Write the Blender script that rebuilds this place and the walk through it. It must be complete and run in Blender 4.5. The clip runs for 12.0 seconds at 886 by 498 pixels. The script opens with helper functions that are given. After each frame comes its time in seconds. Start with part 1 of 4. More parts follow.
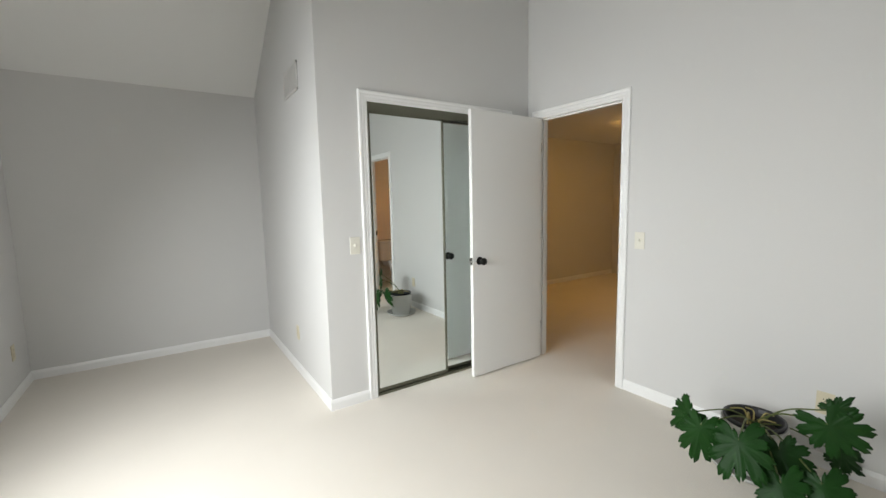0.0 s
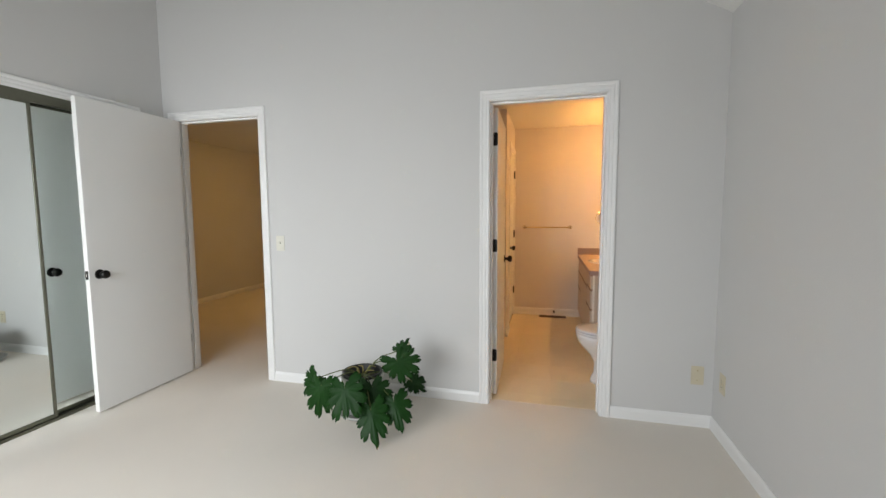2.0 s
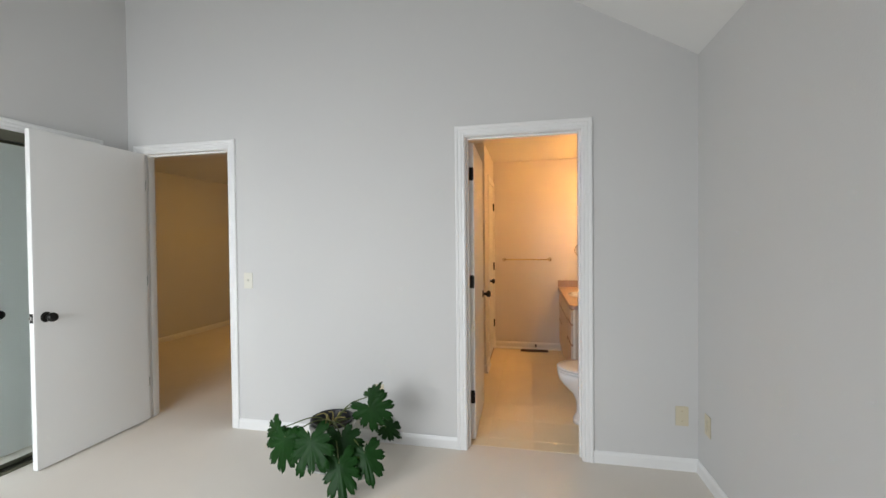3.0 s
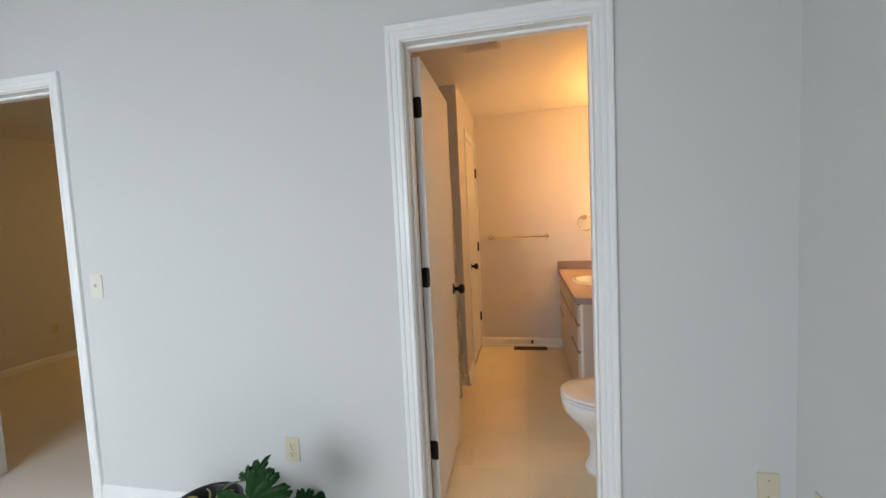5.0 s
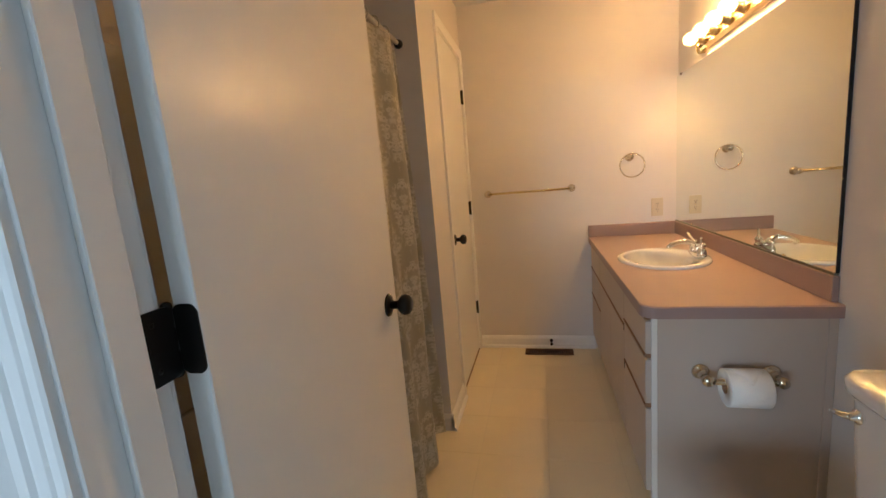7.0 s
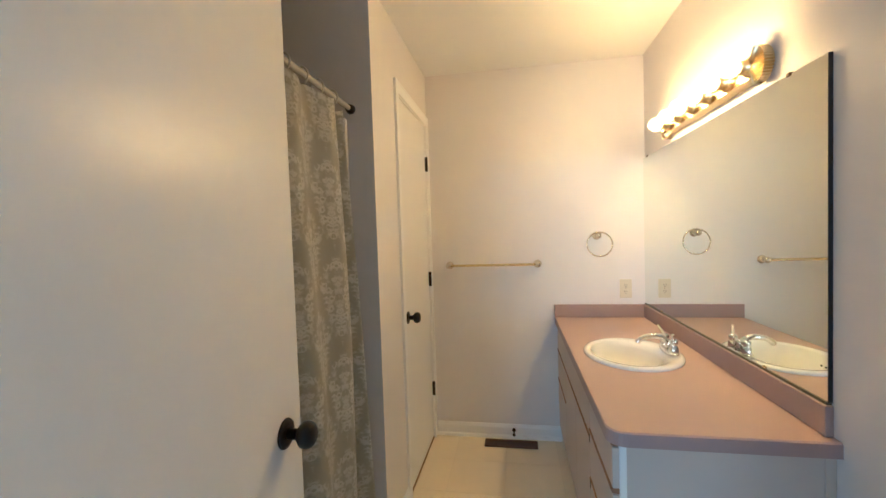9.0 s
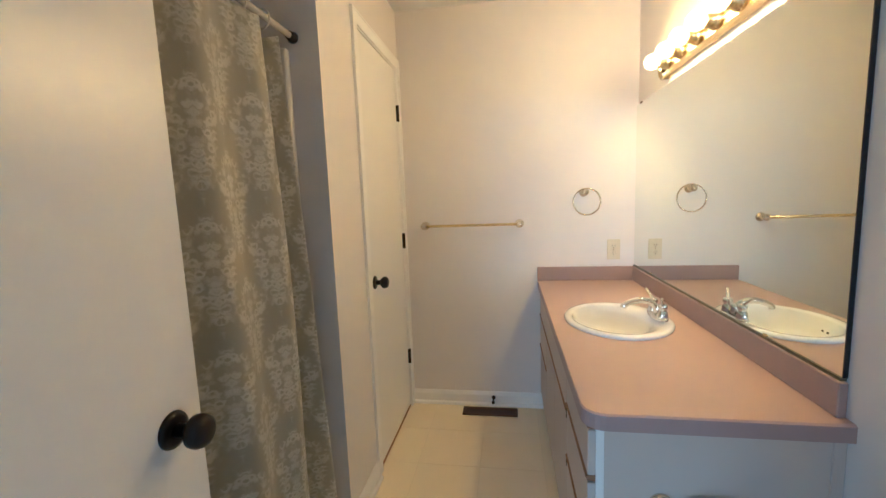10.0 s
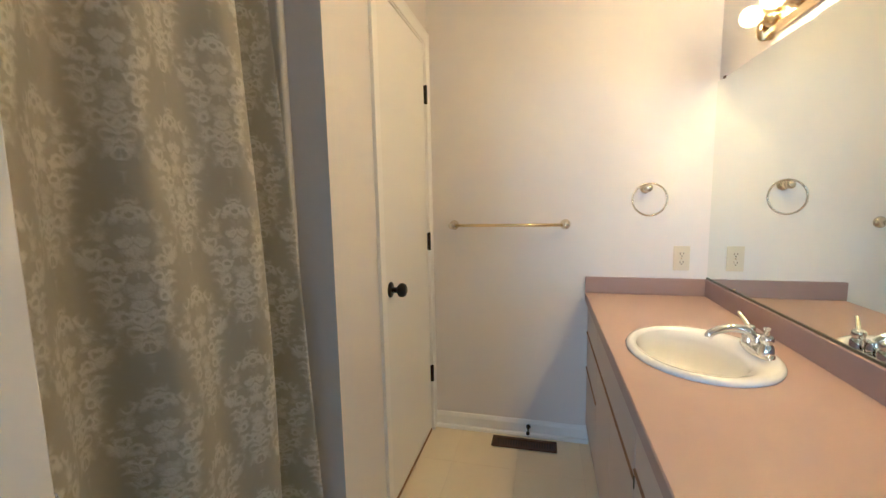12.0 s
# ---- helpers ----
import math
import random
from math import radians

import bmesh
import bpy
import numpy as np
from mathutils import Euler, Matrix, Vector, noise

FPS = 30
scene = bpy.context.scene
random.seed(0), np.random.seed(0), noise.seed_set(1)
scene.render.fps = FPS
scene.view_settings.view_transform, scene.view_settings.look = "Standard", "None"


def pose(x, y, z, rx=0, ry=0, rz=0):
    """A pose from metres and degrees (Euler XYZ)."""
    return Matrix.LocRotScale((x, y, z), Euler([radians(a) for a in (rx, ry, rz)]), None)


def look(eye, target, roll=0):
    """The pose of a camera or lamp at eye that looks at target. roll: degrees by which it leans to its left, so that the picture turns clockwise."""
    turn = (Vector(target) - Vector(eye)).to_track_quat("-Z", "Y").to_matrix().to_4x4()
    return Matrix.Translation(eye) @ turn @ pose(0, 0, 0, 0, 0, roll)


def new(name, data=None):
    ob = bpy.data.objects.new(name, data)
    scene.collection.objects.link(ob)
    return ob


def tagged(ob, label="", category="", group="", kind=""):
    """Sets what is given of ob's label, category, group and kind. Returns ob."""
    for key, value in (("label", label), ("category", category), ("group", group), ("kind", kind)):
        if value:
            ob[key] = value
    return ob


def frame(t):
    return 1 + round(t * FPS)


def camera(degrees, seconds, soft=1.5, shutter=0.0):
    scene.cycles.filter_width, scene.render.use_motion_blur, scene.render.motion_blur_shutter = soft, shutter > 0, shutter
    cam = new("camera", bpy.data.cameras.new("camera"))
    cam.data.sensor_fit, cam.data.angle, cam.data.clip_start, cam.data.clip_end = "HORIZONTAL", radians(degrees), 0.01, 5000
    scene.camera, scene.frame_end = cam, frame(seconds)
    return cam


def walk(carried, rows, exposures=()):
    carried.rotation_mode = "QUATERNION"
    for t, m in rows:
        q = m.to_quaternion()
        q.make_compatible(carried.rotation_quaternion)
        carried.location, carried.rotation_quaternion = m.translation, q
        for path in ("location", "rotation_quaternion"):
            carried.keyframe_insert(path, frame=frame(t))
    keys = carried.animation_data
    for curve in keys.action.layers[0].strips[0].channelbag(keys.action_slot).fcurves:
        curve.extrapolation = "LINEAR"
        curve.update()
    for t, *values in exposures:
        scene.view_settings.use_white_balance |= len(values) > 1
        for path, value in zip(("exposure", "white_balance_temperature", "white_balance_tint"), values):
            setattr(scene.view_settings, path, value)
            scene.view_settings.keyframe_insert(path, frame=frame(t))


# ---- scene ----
cam = camera(94.5, 12.0)
PATH = [
    (0, (-2.662, 0.047, 1.372), (-1.554, 1.697, 1.149), -1.2),
    (0.5, (-2.705, -0.107, 1.374), (-1.26, 1.258, 1.145), -0.7),
    (1, (-2.723, -0.233, 1.311), (-1.008, 0.776, 1.105), 0.3),
    (1.5, (-2.725, -0.335, 1.318), (-0.862, 0.361, 1.109), 0.0),
    (2, (-2.723, -0.376, 1.311), (-0.792, 0.118, 1.138), -0.3),
    (2.5, (-2.69, -0.371, 1.321), (-0.736, 0.047, 1.251), -0.4),
    (2.7, (-2.665, -0.382, 1.358), (-0.709, 0.033, 1.331), -0.5),
    (4.5, (-2.045, -0.473, 1.286), (-0.09, -0.068, 1.173), -2.2),
    (5, (-1.599, -0.462, 1.329), (0.354, -0.054, 1.192), -2.7),
    (5.5, (-1.192, -0.461, 1.32), (0.751, -0.016, 1.157), -2.8),
    (6, (-0.804, -0.432, 1.306), (1.124, 0.047, 1.08), -3.6),
    (6.5, (-0.477, -0.429, 1.273), (1.437, 0.072, 0.981), -4.3),
    (6.7, (-0.352, -0.433, 1.247), (1.562, 0.06, 0.938), -4.7),
    (8.3, (-0.156, -0.5, 1.264), (1.78, -0.101, 0.963), -5.4),
    (8.5, (-0.15, -0.51, 1.305), (1.801, -0.124, 1.084), -4.3),
    (9, (-0.021, -0.513, 1.337), (1.947, -0.163, 1.265), -1.9),
    (9.5, (0.138, -0.525, 1.332), (2.11, -0.216, 1.208), -1.0),
    (10, (0.197, -0.583, 1.293), (2.156, -0.264, 1.048), -2.2),
    (10.5, (0.215, -0.64, 1.277), (2.164, -0.308, 0.972), -2.4),
    (11, (0.227, -0.634, 1.287), (2.177, -0.303, 0.985), -2.2),
    (11.5, (0.302, -0.559, 1.281), (2.252, -0.199, 1.019), -1.9),
    (12, (0.522, -0.547, 1.257), (2.449, -0.066, 1.025), -1.2),
]
EXPOSURES = [(0, 0.12, 6950, 10), (1.0, -0.04, 6850, 11), (2.5, 0.14, 6700, 11), (4.5, 0.12, 6350, 9), (5.5, 0.1, 6150, 8), (6.0, 0.02, 5950, 7), (6.7, -0.12, 5450, 4), (8.3, 0.38, 4280, -9), (9.5, 0.29, 4020, -9), (10.5, 0.38, 3930, -9), (12, 0.38, 3860, -9)]
scene.cycles.sample_clamp_indirect, scene.cycles.blur_glossy = 0.0, 0.0
scene.cycles.use_guiding, scene.cycles.guiding_training_samples = True, 64
walk(cam, [(t, look(eye, target, roll)) for t, eye, target, roll in PATH], EXPOSURES)
import functools

# ---- light ----
world = bpy.data.worlds.new("world")
scene.world = world
world.use_nodes = True
wn = world.node_tree
sky = wn.nodes.new("ShaderNodeTexSky")
sky.sky_type, sky.sun_disc = "NISHITA", False
sky.sun_elevation, sky.sun_rotation = radians(35), radians(150)
wn.links.new(sky.outputs[0], wn.nodes["Background"].inputs[0])
wn.nodes["Background"].inputs[1].default_value = 0.05

# daylight that enters by the window in the west wall
WIN = (0.3, 2.7, 0.62, 2.1)  # y0, y1, z0, z1
sky_lamp = new("window_light", bpy.data.lights.new("window_light", "AREA"))
sky_lamp.data.shape, sky_lamp.data.size, sky_lamp.data.size_y = "RECTANGLE", WIN[3] - WIN[2] - 0.1, WIN[1] - WIN[0] - 0.1
sky_lamp.data.energy, sky_lamp.data.color = 70, (0.88, 0.945, 1.0)
sky_lamp.data.spread = radians(155)
sky_lamp.matrix_world = pose(-3.74, (WIN[0] + WIN[1]) / 2, (WIN[2] + WIN[3]) / 2, 0, -57, 0)

BULB_COLOR, CORE_POWER, GLOBE_POWER = (1.0, 0.47, 0.13), 165.0, 5.0
HALL_POWER = 40.0

# ---- materials ----
def mat(name, color, rough=0.5, metal=0.0, vary=0.06, scale=6.0, bump=0.0, bump_scale=200.0, fine=0.0, fine_scale=300.0, spec=0.5, per_piece=0.0, coat=0.0):
    m = bpy.data.materials.new(name)
    m.use_nodes = True
    nt = m.node_tree
    n, l = nt.nodes, nt.links
    b = n["Principled BSDF"]
    b.inputs["Roughness"].default_value = rough
    b.inputs["Metallic"].default_value = metal
    b.inputs["Specular IOR Level"].default_value = spec
    b.inputs["Coat Weight"].default_value = coat
    tc = n.new("ShaderNodeTexCoord")
    big = n.new("ShaderNodeTexNoise")
    big.inputs["Scale"].default_value = scale
    big.inputs["Detail"].default_value = 5
    l.new(tc.outputs["Object"], big.inputs["Vector"])
    small = n.new("ShaderNodeTexNoise")
    small.inputs["Scale"].default_value = fine_scale
    small.inputs["Detail"].default_value = 3
    l.new(tc.outputs["Object"], small.inputs["Vector"])
    add = n.new("ShaderNodeMath")
    add.operation = "MULTIPLY_ADD"
    l.new(big.outputs["Fac"], add.inputs[0])
    add.inputs[1].default_value = 2 * vary
    add.inputs[2].default_value = 1 - vary
    add2 = n.new("ShaderNodeMath")
    add2.operation = "MULTIPLY_ADD"
    l.new(small.outputs["Fac"], add2.inputs[0])
    add2.inputs[1].default_value = 2 * fine
    l.new(add.outputs[0], add2.inputs[2])
    last = add2.outputs[0]
    sub = n.new("ShaderNodeMath")
    sub.operation = "SUBTRACT"
    l.new(last, sub.inputs[0])
    sub.inputs[1].default_value = fine
    last = sub.outputs[0]
    if per_piece:
        oi = n.new("ShaderNodeObjectInfo")
        pp = n.new("ShaderNodeMath")
        pp.operation = "MULTIPLY_ADD"
        l.new(oi.outputs["Random"], pp.inputs[0])
        pp.inputs[1].default_value = per_piece
        l.new(last, pp.inputs[2])
        last = pp.outputs[0]
    mix = n.new("ShaderNodeVectorMath")
    mix.operation = "SCALE"
    mix.inputs[0].default_value = color
    l.new(last, mix.inputs["Scale"])
    l.new(mix.outputs[0], b.inputs["Base Color"])
    if bump:
        bn = n.new("ShaderNodeTexNoise")
        bn.inputs["Scale"].default_value = bump_scale
        bn.inputs["Detail"].default_value = 4
        l.new(tc.outputs["Object"], bn.inputs["Vector"])
        bp = n.new("ShaderNodeBump")
        bp.inputs["Strength"].default_value = bump
        bp.inputs["Distance"].default_value = 0.004
        l.new(bn.outputs["Fac"], bp.inputs["Height"])
        l.new(bp.outputs["Normal"], b.inputs["Normal"])
    return m


def emitter(name, color, power):
    m = bpy.data.materials.new(name)
    m.use_nodes = True
    b = m.node_tree.nodes["Principled BSDF"]
    b.inputs["Base Color"].default_value = (0.9, 0.9, 0.88, 1)
    b.inputs["Emission Color"].default_value = (*color, 1)
    b.inputs["Emission Strength"].default_value = power
    return m


PAINT = mat("wall_paint", (0.665, 0.662, 0.654), 0.75, vary=0.015, scale=1.3, bump=0.12, bump_scale=160, fine=0.01)
CEIL = mat("ceiling_paint", (0.80, 0.80, 0.785), 0.9, vary=0.015, scale=1.5, bump=0.25, bump_scale=120, fine=0.01)
BATH_PAINT = mat("bath_paint", (0.75, 0.725, 0.71), 0.55, vary=0.015, scale=1.4, bump=0.1, bump_scale=150, fine=0.01)
TRIM = mat("trim_paint", (0.87, 0.87, 0.865), 0.32, vary=0.02, scale=4, bump=0.04, bump_scale=60)
DOORP = mat("door_paint", (0.83, 0.83, 0.815), 0.29, vary=0.015, scale=2.5, bump=0.05, bump_scale=90)
CARPET = mat("carpet_pile", (0.80, 0.75, 0.68), 0.97, vary=0.045, scale=2.2, bump=0.5, bump_scale=330, fine=0.06, fine_scale=420, spec=0.1)
VINYL = mat("vinyl_tile", (0.80, 0.72, 0.53), 0.38, vary=0.05, scale=3.5, bump=0.03, bump_scale=80, fine=0.03, fine_scale=120, per_piece=0.03)
GROUT = mat("vinyl_seam", (0.66, 0.59, 0.43), 0.7, vary=0.08)
BLACK = mat("black_bronze", (0.012, 0.011, 0.010), 0.32, metal=0.5, vary=0.2, scale=30)
OLIVE = mat("olive_metal", (0.17, 0.17, 0.13), 0.36, metal=0.85, vary=0.08, scale=20, fine=0.05)
BRASS = mat("polished_brass", (0.76, 0.62, 0.33), 0.24, metal=1.0, vary=0.1, scale=25)
NICKEL = mat("champagne_nickel", (0.70, 0.63, 0.50), 0.2, metal=1.0, vary=0.06, scale=25)
CHROME = mat("chrome", (0.83, 0.83, 0.82), 0.07, metal=1.0, vary=0.03, scale=25)
CERAMIC = mat("white_ceramic", (0.82, 0.83, 0.855), 0.1, vary=0.015, scale=4, coat=0.3)
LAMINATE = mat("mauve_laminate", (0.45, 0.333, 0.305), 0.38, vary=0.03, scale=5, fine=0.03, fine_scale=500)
# the same laminate at about 0.74 brightness: shade painted into the upright faces
LAMINATE_SHADED = mat("mauve_laminate_shaded", (0.335, 0.245, 0.225), 0.4, vary=0.03, scale=5, fine=0.03, fine_scale=500)
CABINET = mat("almond_laminate", (0.51, 0.44, 0.38), 0.42, vary=0.03, scale=3, fine=0.015)
CABEDGE = mat("almond_edge_band", (0.76, 0.74, 0.70), 0.4, vary=0.03, scale=4)
OAK = mat("oak_strip", (0.24, 0.13, 0.065), 0.45, vary=0.25, scale=40, bump=0.1, bump_scale=90)
ALMOND = mat("almond_plastic", (0.66, 0.60, 0.45), 0.35, vary=0.03, scale=10)
WHITEPL = mat("white_plate", (0.76, 0.74, 0.66), 0.35, vary=0.03, scale=10)
DARK = mat("dark_slot", (0.02, 0.018, 0.015), 0.6, vary=0.1)
BRONZE = mat("brown_register", (0.10, 0.055, 0.03), 0.45, metal=0.4, vary=0.15, scale=40)
PAPER = mat("toilet_paper", (0.86, 0.86, 0.85), 0.95, vary=0.02, scale=20, bump=0.3, bump_scale=250)
POT = mat("grey_pot", (0.50, 0.50, 0.475), 0.5, vary=0.12, scale=9, bump=0.06, bump_scale=60)
POTRIM = mat("black_nursery_pot", (0.02, 0.02, 0.022), 0.4, vary=0.1, scale=20)
SOIL = mat("potting_soil", (0.03, 0.022, 0.016), 0.95, vary=0.35, scale=60, bump=1.0, bump_scale=120)
LEAF = mat("leaf_green", (0.0055, 0.036, 0.004), 0.5, vary=0.35, scale=14, bump=0.15, bump_scale=40, per_piece=0.35, spec=0.22)
STEM = mat("leaf_stalk", (0.10, 0.13, 0.035), 0.5, vary=0.2, scale=25)
DRYSTEM = mat("dry_stalk", (0.33, 0.28, 0.10), 0.7, vary=0.25, scale=30)
FIBER = mat("white_fiberglass", (0.80, 0.79, 0.76), 0.16, vary=0.02, scale=3)
RODM = mat("painted_rod", (0.78, 0.75, 0.70), 0.25, metal=0.3, vary=0.04, scale=20)
CLEAR = mat("clear_ring", (0.55, 0.53, 0.48), 0.12, vary=0.05, scale=20)
VENTM = mat("vent_paint", (0.62, 0.61, 0.59), 0.45, vary=0.03, scale=12)
EDGE = mat("mirror_edge", (0.015, 0.016, 0.018), 0.25, vary=0.1)
FILAMENT = emitter("lit_filament", BULB_COLOR, CORE_POWER)
GLOBE = emitter("glowing_bulb_glass", BULB_COLOR, GLOBE_POWER)
GLOBE.node_tree.nodes["Principled BSDF"].inputs["Alpha"].default_value = 0.22
HALLGLOW = emitter("hall_globe", (1.0, 0.52, 0.10), HALL_POWER)


def mirror_glass(name, tint):
    m = bpy.data.materials.new(name)
    m.use_nodes = True
    b = m.node_tree.nodes["Principled BSDF"]
    b.inputs["Base Color"].default_value = (*tint, 1)
    b.inputs["Metallic"].default_value = 1.0
    b.inputs["Roughness"].default_value = 0.0
    return m


MIRROR = mirror_glass("mirror_silver", (0.84, 0.885, 0.845))
CMIRROR = mirror_glass("closet_mirror", (0.87, 0.915, 0.905))


def curtain_cloth():
    """Grey-olive cloth with a paler damask of mirrored scrolls, in staggered rows."""
    m = bpy.data.materials.new("damask_cloth")
    m.use_nodes = True
    nt = m.node_tree
    n, l = nt.nodes, nt.links
    b = n["Principled BSDF"]
    uv = n.new("ShaderNodeTexCoord")
    sep = n.new("ShaderNodeSeparateXYZ")
    l.new(uv.outputs["UV"], sep.inputs[0])

    def op(kind, a, c=None, d=None):
        k = n.new("ShaderNodeMath")
        k.operation = kind
        for i, v in enumerate((a, c, d)):
            if v is None:
                continue
            if isinstance(v, (int, float)):
                k.inputs[i].default_value = v
            else:
                l.new(v, k.inputs[i])
        return k.outputs[0]

    def smooth(v, lo, hi):
        k = n.new("ShaderNodeMapRange")
        k.interpolation_type = "SMOOTHSTEP"
        k.inputs["From Min"].default_value, k.inputs["From Max"].default_value = lo, hi
        l.new(v, k.inputs["Value"])
        return k.outputs[0]

    def motif(du, dv):
        """One medallion of leafy scrollwork that narrows to a point below."""
        W, H = 0.215, 0.32
        cu = op("SUBTRACT", op("WRAP", op("ADD", sep.outputs[0], du), W, 0.0), W / 2)
        cv = op("SUBTRACT", op("WRAP", op("ADD", sep.outputs[1], dv), H, 0.0), H / 2)
        au = op("ABSOLUTE", cu)
        comb = n.new("ShaderNodeCombineXYZ")
        l.new(au, comb.inputs[0])
        l.new(cv, comb.inputs[1])
        noi = n.new("ShaderNodeTexNoise")
        noi.inputs["Scale"].default_value = 38
        noi.inputs["Detail"].default_value = 3
        l.new(comb.outputs[0], noi.inputs["Vector"])
        t = op("DIVIDE", op("ADD", cv, 0.15), 0.30)
        wide = op("MULTIPLY", op("POWER", op("MAXIMUM", op("MINIMUM", t, 1.0), 0.0), 0.75), 0.100)
        cap = op("MULTIPLY", op("MAXIMUM", op("SUBTRACT", 1.0, t), 0.0), 0.30)
        inside = op("SUBTRACT", op("MINIMUM", wide, cap), au)
        ragged = op("ADD", inside, op("MULTIPLY", op("SUBTRACT", noi.outputs["Fac"], 0.5), 0.060))
        hull = smooth(ragged, -0.010, 0.020)
        bend = n.new("ShaderNodeVectorMath")
        bend.operation = "MULTIPLY_ADD"
        l.new(noi.outputs["Color"], bend.inputs[0])
        bend.inputs[1].default_value = (0.034, 0.034, 0.0)
        l.new(comb.outputs[0], bend.inputs[2])
        vor = n.new("ShaderNodeTexVoronoi")
        vor.feature = "F1"
        vor.inputs["Scale"].default_value = 48
        l.new(bend.outputs[0], vor.inputs["Vector"])
        curls = smooth(op("ABSOLUTE", op("SUBTRACT", vor.outputs["Distance"], 0.44)), 0.30, 0.0)
        leafy = op("MULTIPLY", smooth(noi.outputs["Fac"], 0.50, 0.64), 0.6)
        inner = op("MAXIMUM", curls, leafy)
        return op("MULTIPLY", hull, op("MULTIPLY_ADD", inner, 0.92, 0.08))

    both = op("MAXIMUM", motif(0.0, 0.0), motif(0.1075, 0.16))
    weave = n.new("ShaderNodeTexNoise")
    weave.inputs["Scale"].default_value = 260
    l.new(uv.outputs["UV"], weave.inputs["Vector"])
    fade = n.new("ShaderNodeTexNoise")
    fade.inputs["Scale"].default_value = 7
    l.new(uv.outputs["UV"], fade.inputs["Vector"])
    mask = op("MULTIPLY", op("MULTIPLY", both, op("MULTIPLY_ADD", weave.outputs["Fac"], 0.9, 0.65)), op("MULTIPLY_ADD", fade.outputs["Fac"], 0.9, 0.45))
    mix = n.new("ShaderNodeMix")
    mix.data_type = "RGBA"
    mix.inputs["A"].default_value = (0.59, 0.57, 0.475, 1)
    mix.inputs["B"].default_value = (0.90, 0.88, 0.80, 1)
    l.new(mask, mix.inputs["Factor"])
    l.new(mix.outputs["Result"], b.inputs["Base Color"])
    rough = op("MULTIPLY_ADD", mask, 0.25, 0.42)
    l.new(rough, b.inputs["Roughness"])
    b.inputs["Sheen Weight"].default_value = 0.2
    bp = n.new("ShaderNodeBump")
    bp.inputs["Strength"].default_value = 0.25
    bp.inputs["Distance"].default_value = 0.003
    l.new(mask, bp.inputs["Height"])
    l.new(bp.outputs["Normal"], b.inputs["Normal"])
    return m


CLOTH = curtain_cloth()

# ---- building tools ----
BASE = {}


def thing(name, label, category, loc=(0, 0, 0), group="", kind=""):
    ob = new(name)
    ob.location = loc
    ob.empty_display_size = 0.05
    BASE[ob.name] = Vector(loc)
    return tagged(ob, label, category, group, kind)


def part(name, bm, material, parent, label=""):
    """One mesh under a thing or a part; the bmesh is in the world's metres."""
    me = bpy.data.meshes.new(name)
    at = BASE[parent.name]
    bmesh.ops.translate(bm, verts=bm.verts, vec=-at)
    bm.to_mesh(me)
    bm.free()
    me.materials.append(material)
    ob = new(name, me)
    ob.parent = parent
    BASE[ob.name] = at
    return tagged(ob, label)


def solid(name, bm, material, label, category, group="", kind=""):
    """A top-level thing of one mesh, its origin at the middle of its base."""
    co = [v.co for v in bm.verts]
    lo = Vector((min(c.x for c in co), min(c.y for c in co), min(c.z for c in co)))
    hi = Vector((max(c.x for c in co), max(c.y for c in co), max(c.z for c in co)))
    at = Vector(((lo.x + hi.x) / 2, (lo.y + hi.y) / 2, lo.z))
    bmesh.ops.translate(bm, verts=bm.verts, vec=-at)
    me = bpy.data.meshes.new(name)
    bm.to_mesh(me)
    bm.free()
    me.materials.append(material)
    ob = new(name, me)
    ob.location = at
    BASE[ob.name] = at
    return tagged(ob, label, category, group, kind)


def hexa(bm, lo, hi, za=None, zb=None, axis="x"):
    """A box; za and zb are the top's heights at the low and high end along the axis."""
    (x0, y0, z0), (x1, y1, z1) = lo, hi
    za = z1 if za is None else za
    zb = z1 if zb is None else zb
    top = {(0, 0): za, (1, 0): zb if axis == "x" else za, (1, 1): zb, (0, 1): za if axis == "x" else zb}
    b = [bm.verts.new((x, y, z0)) for x, y in ((x0, y0), (x1, y0), (x1, y1), (x0, y1))]
    t = [bm.verts.new((x, y, top[k])) for (x, y), k in zip(((x0, y0), (x1, y0), (x1, y1), (x0, y1)), ((0, 0), (1, 0), (1, 1), (0, 1)))]
    bm.faces.new(b[::-1])
    bm.faces.new(t)
    for i in range(4):
        j = (i + 1) % 4
        bm.faces.new((b[i], b[j], t[j], t[i]))
    return bm


def box(x0, x1, y0, y1, z0, z1, bevel=0.0, seg=2):
    bm = bmesh.new()
    hexa(bm, (x0, y0, z0), (x1, y1, z1))
    if bevel:
        bmesh.ops.bevel(bm, geom=bm.edges[:], offset=bevel, segments=seg, affect="EDGES", profile=0.5)
        if seg > 1:
            for f in bm.faces:
                f.smooth = False
    return bm


def merge(*bms):
    out = bmesh.new()
    for b in bms:
        me = bpy.data.meshes.new("tmp")
        b.to_mesh(me)
        b.free()
        out.from_mesh(me)
        bpy.data.meshes.remove(me)
    return out


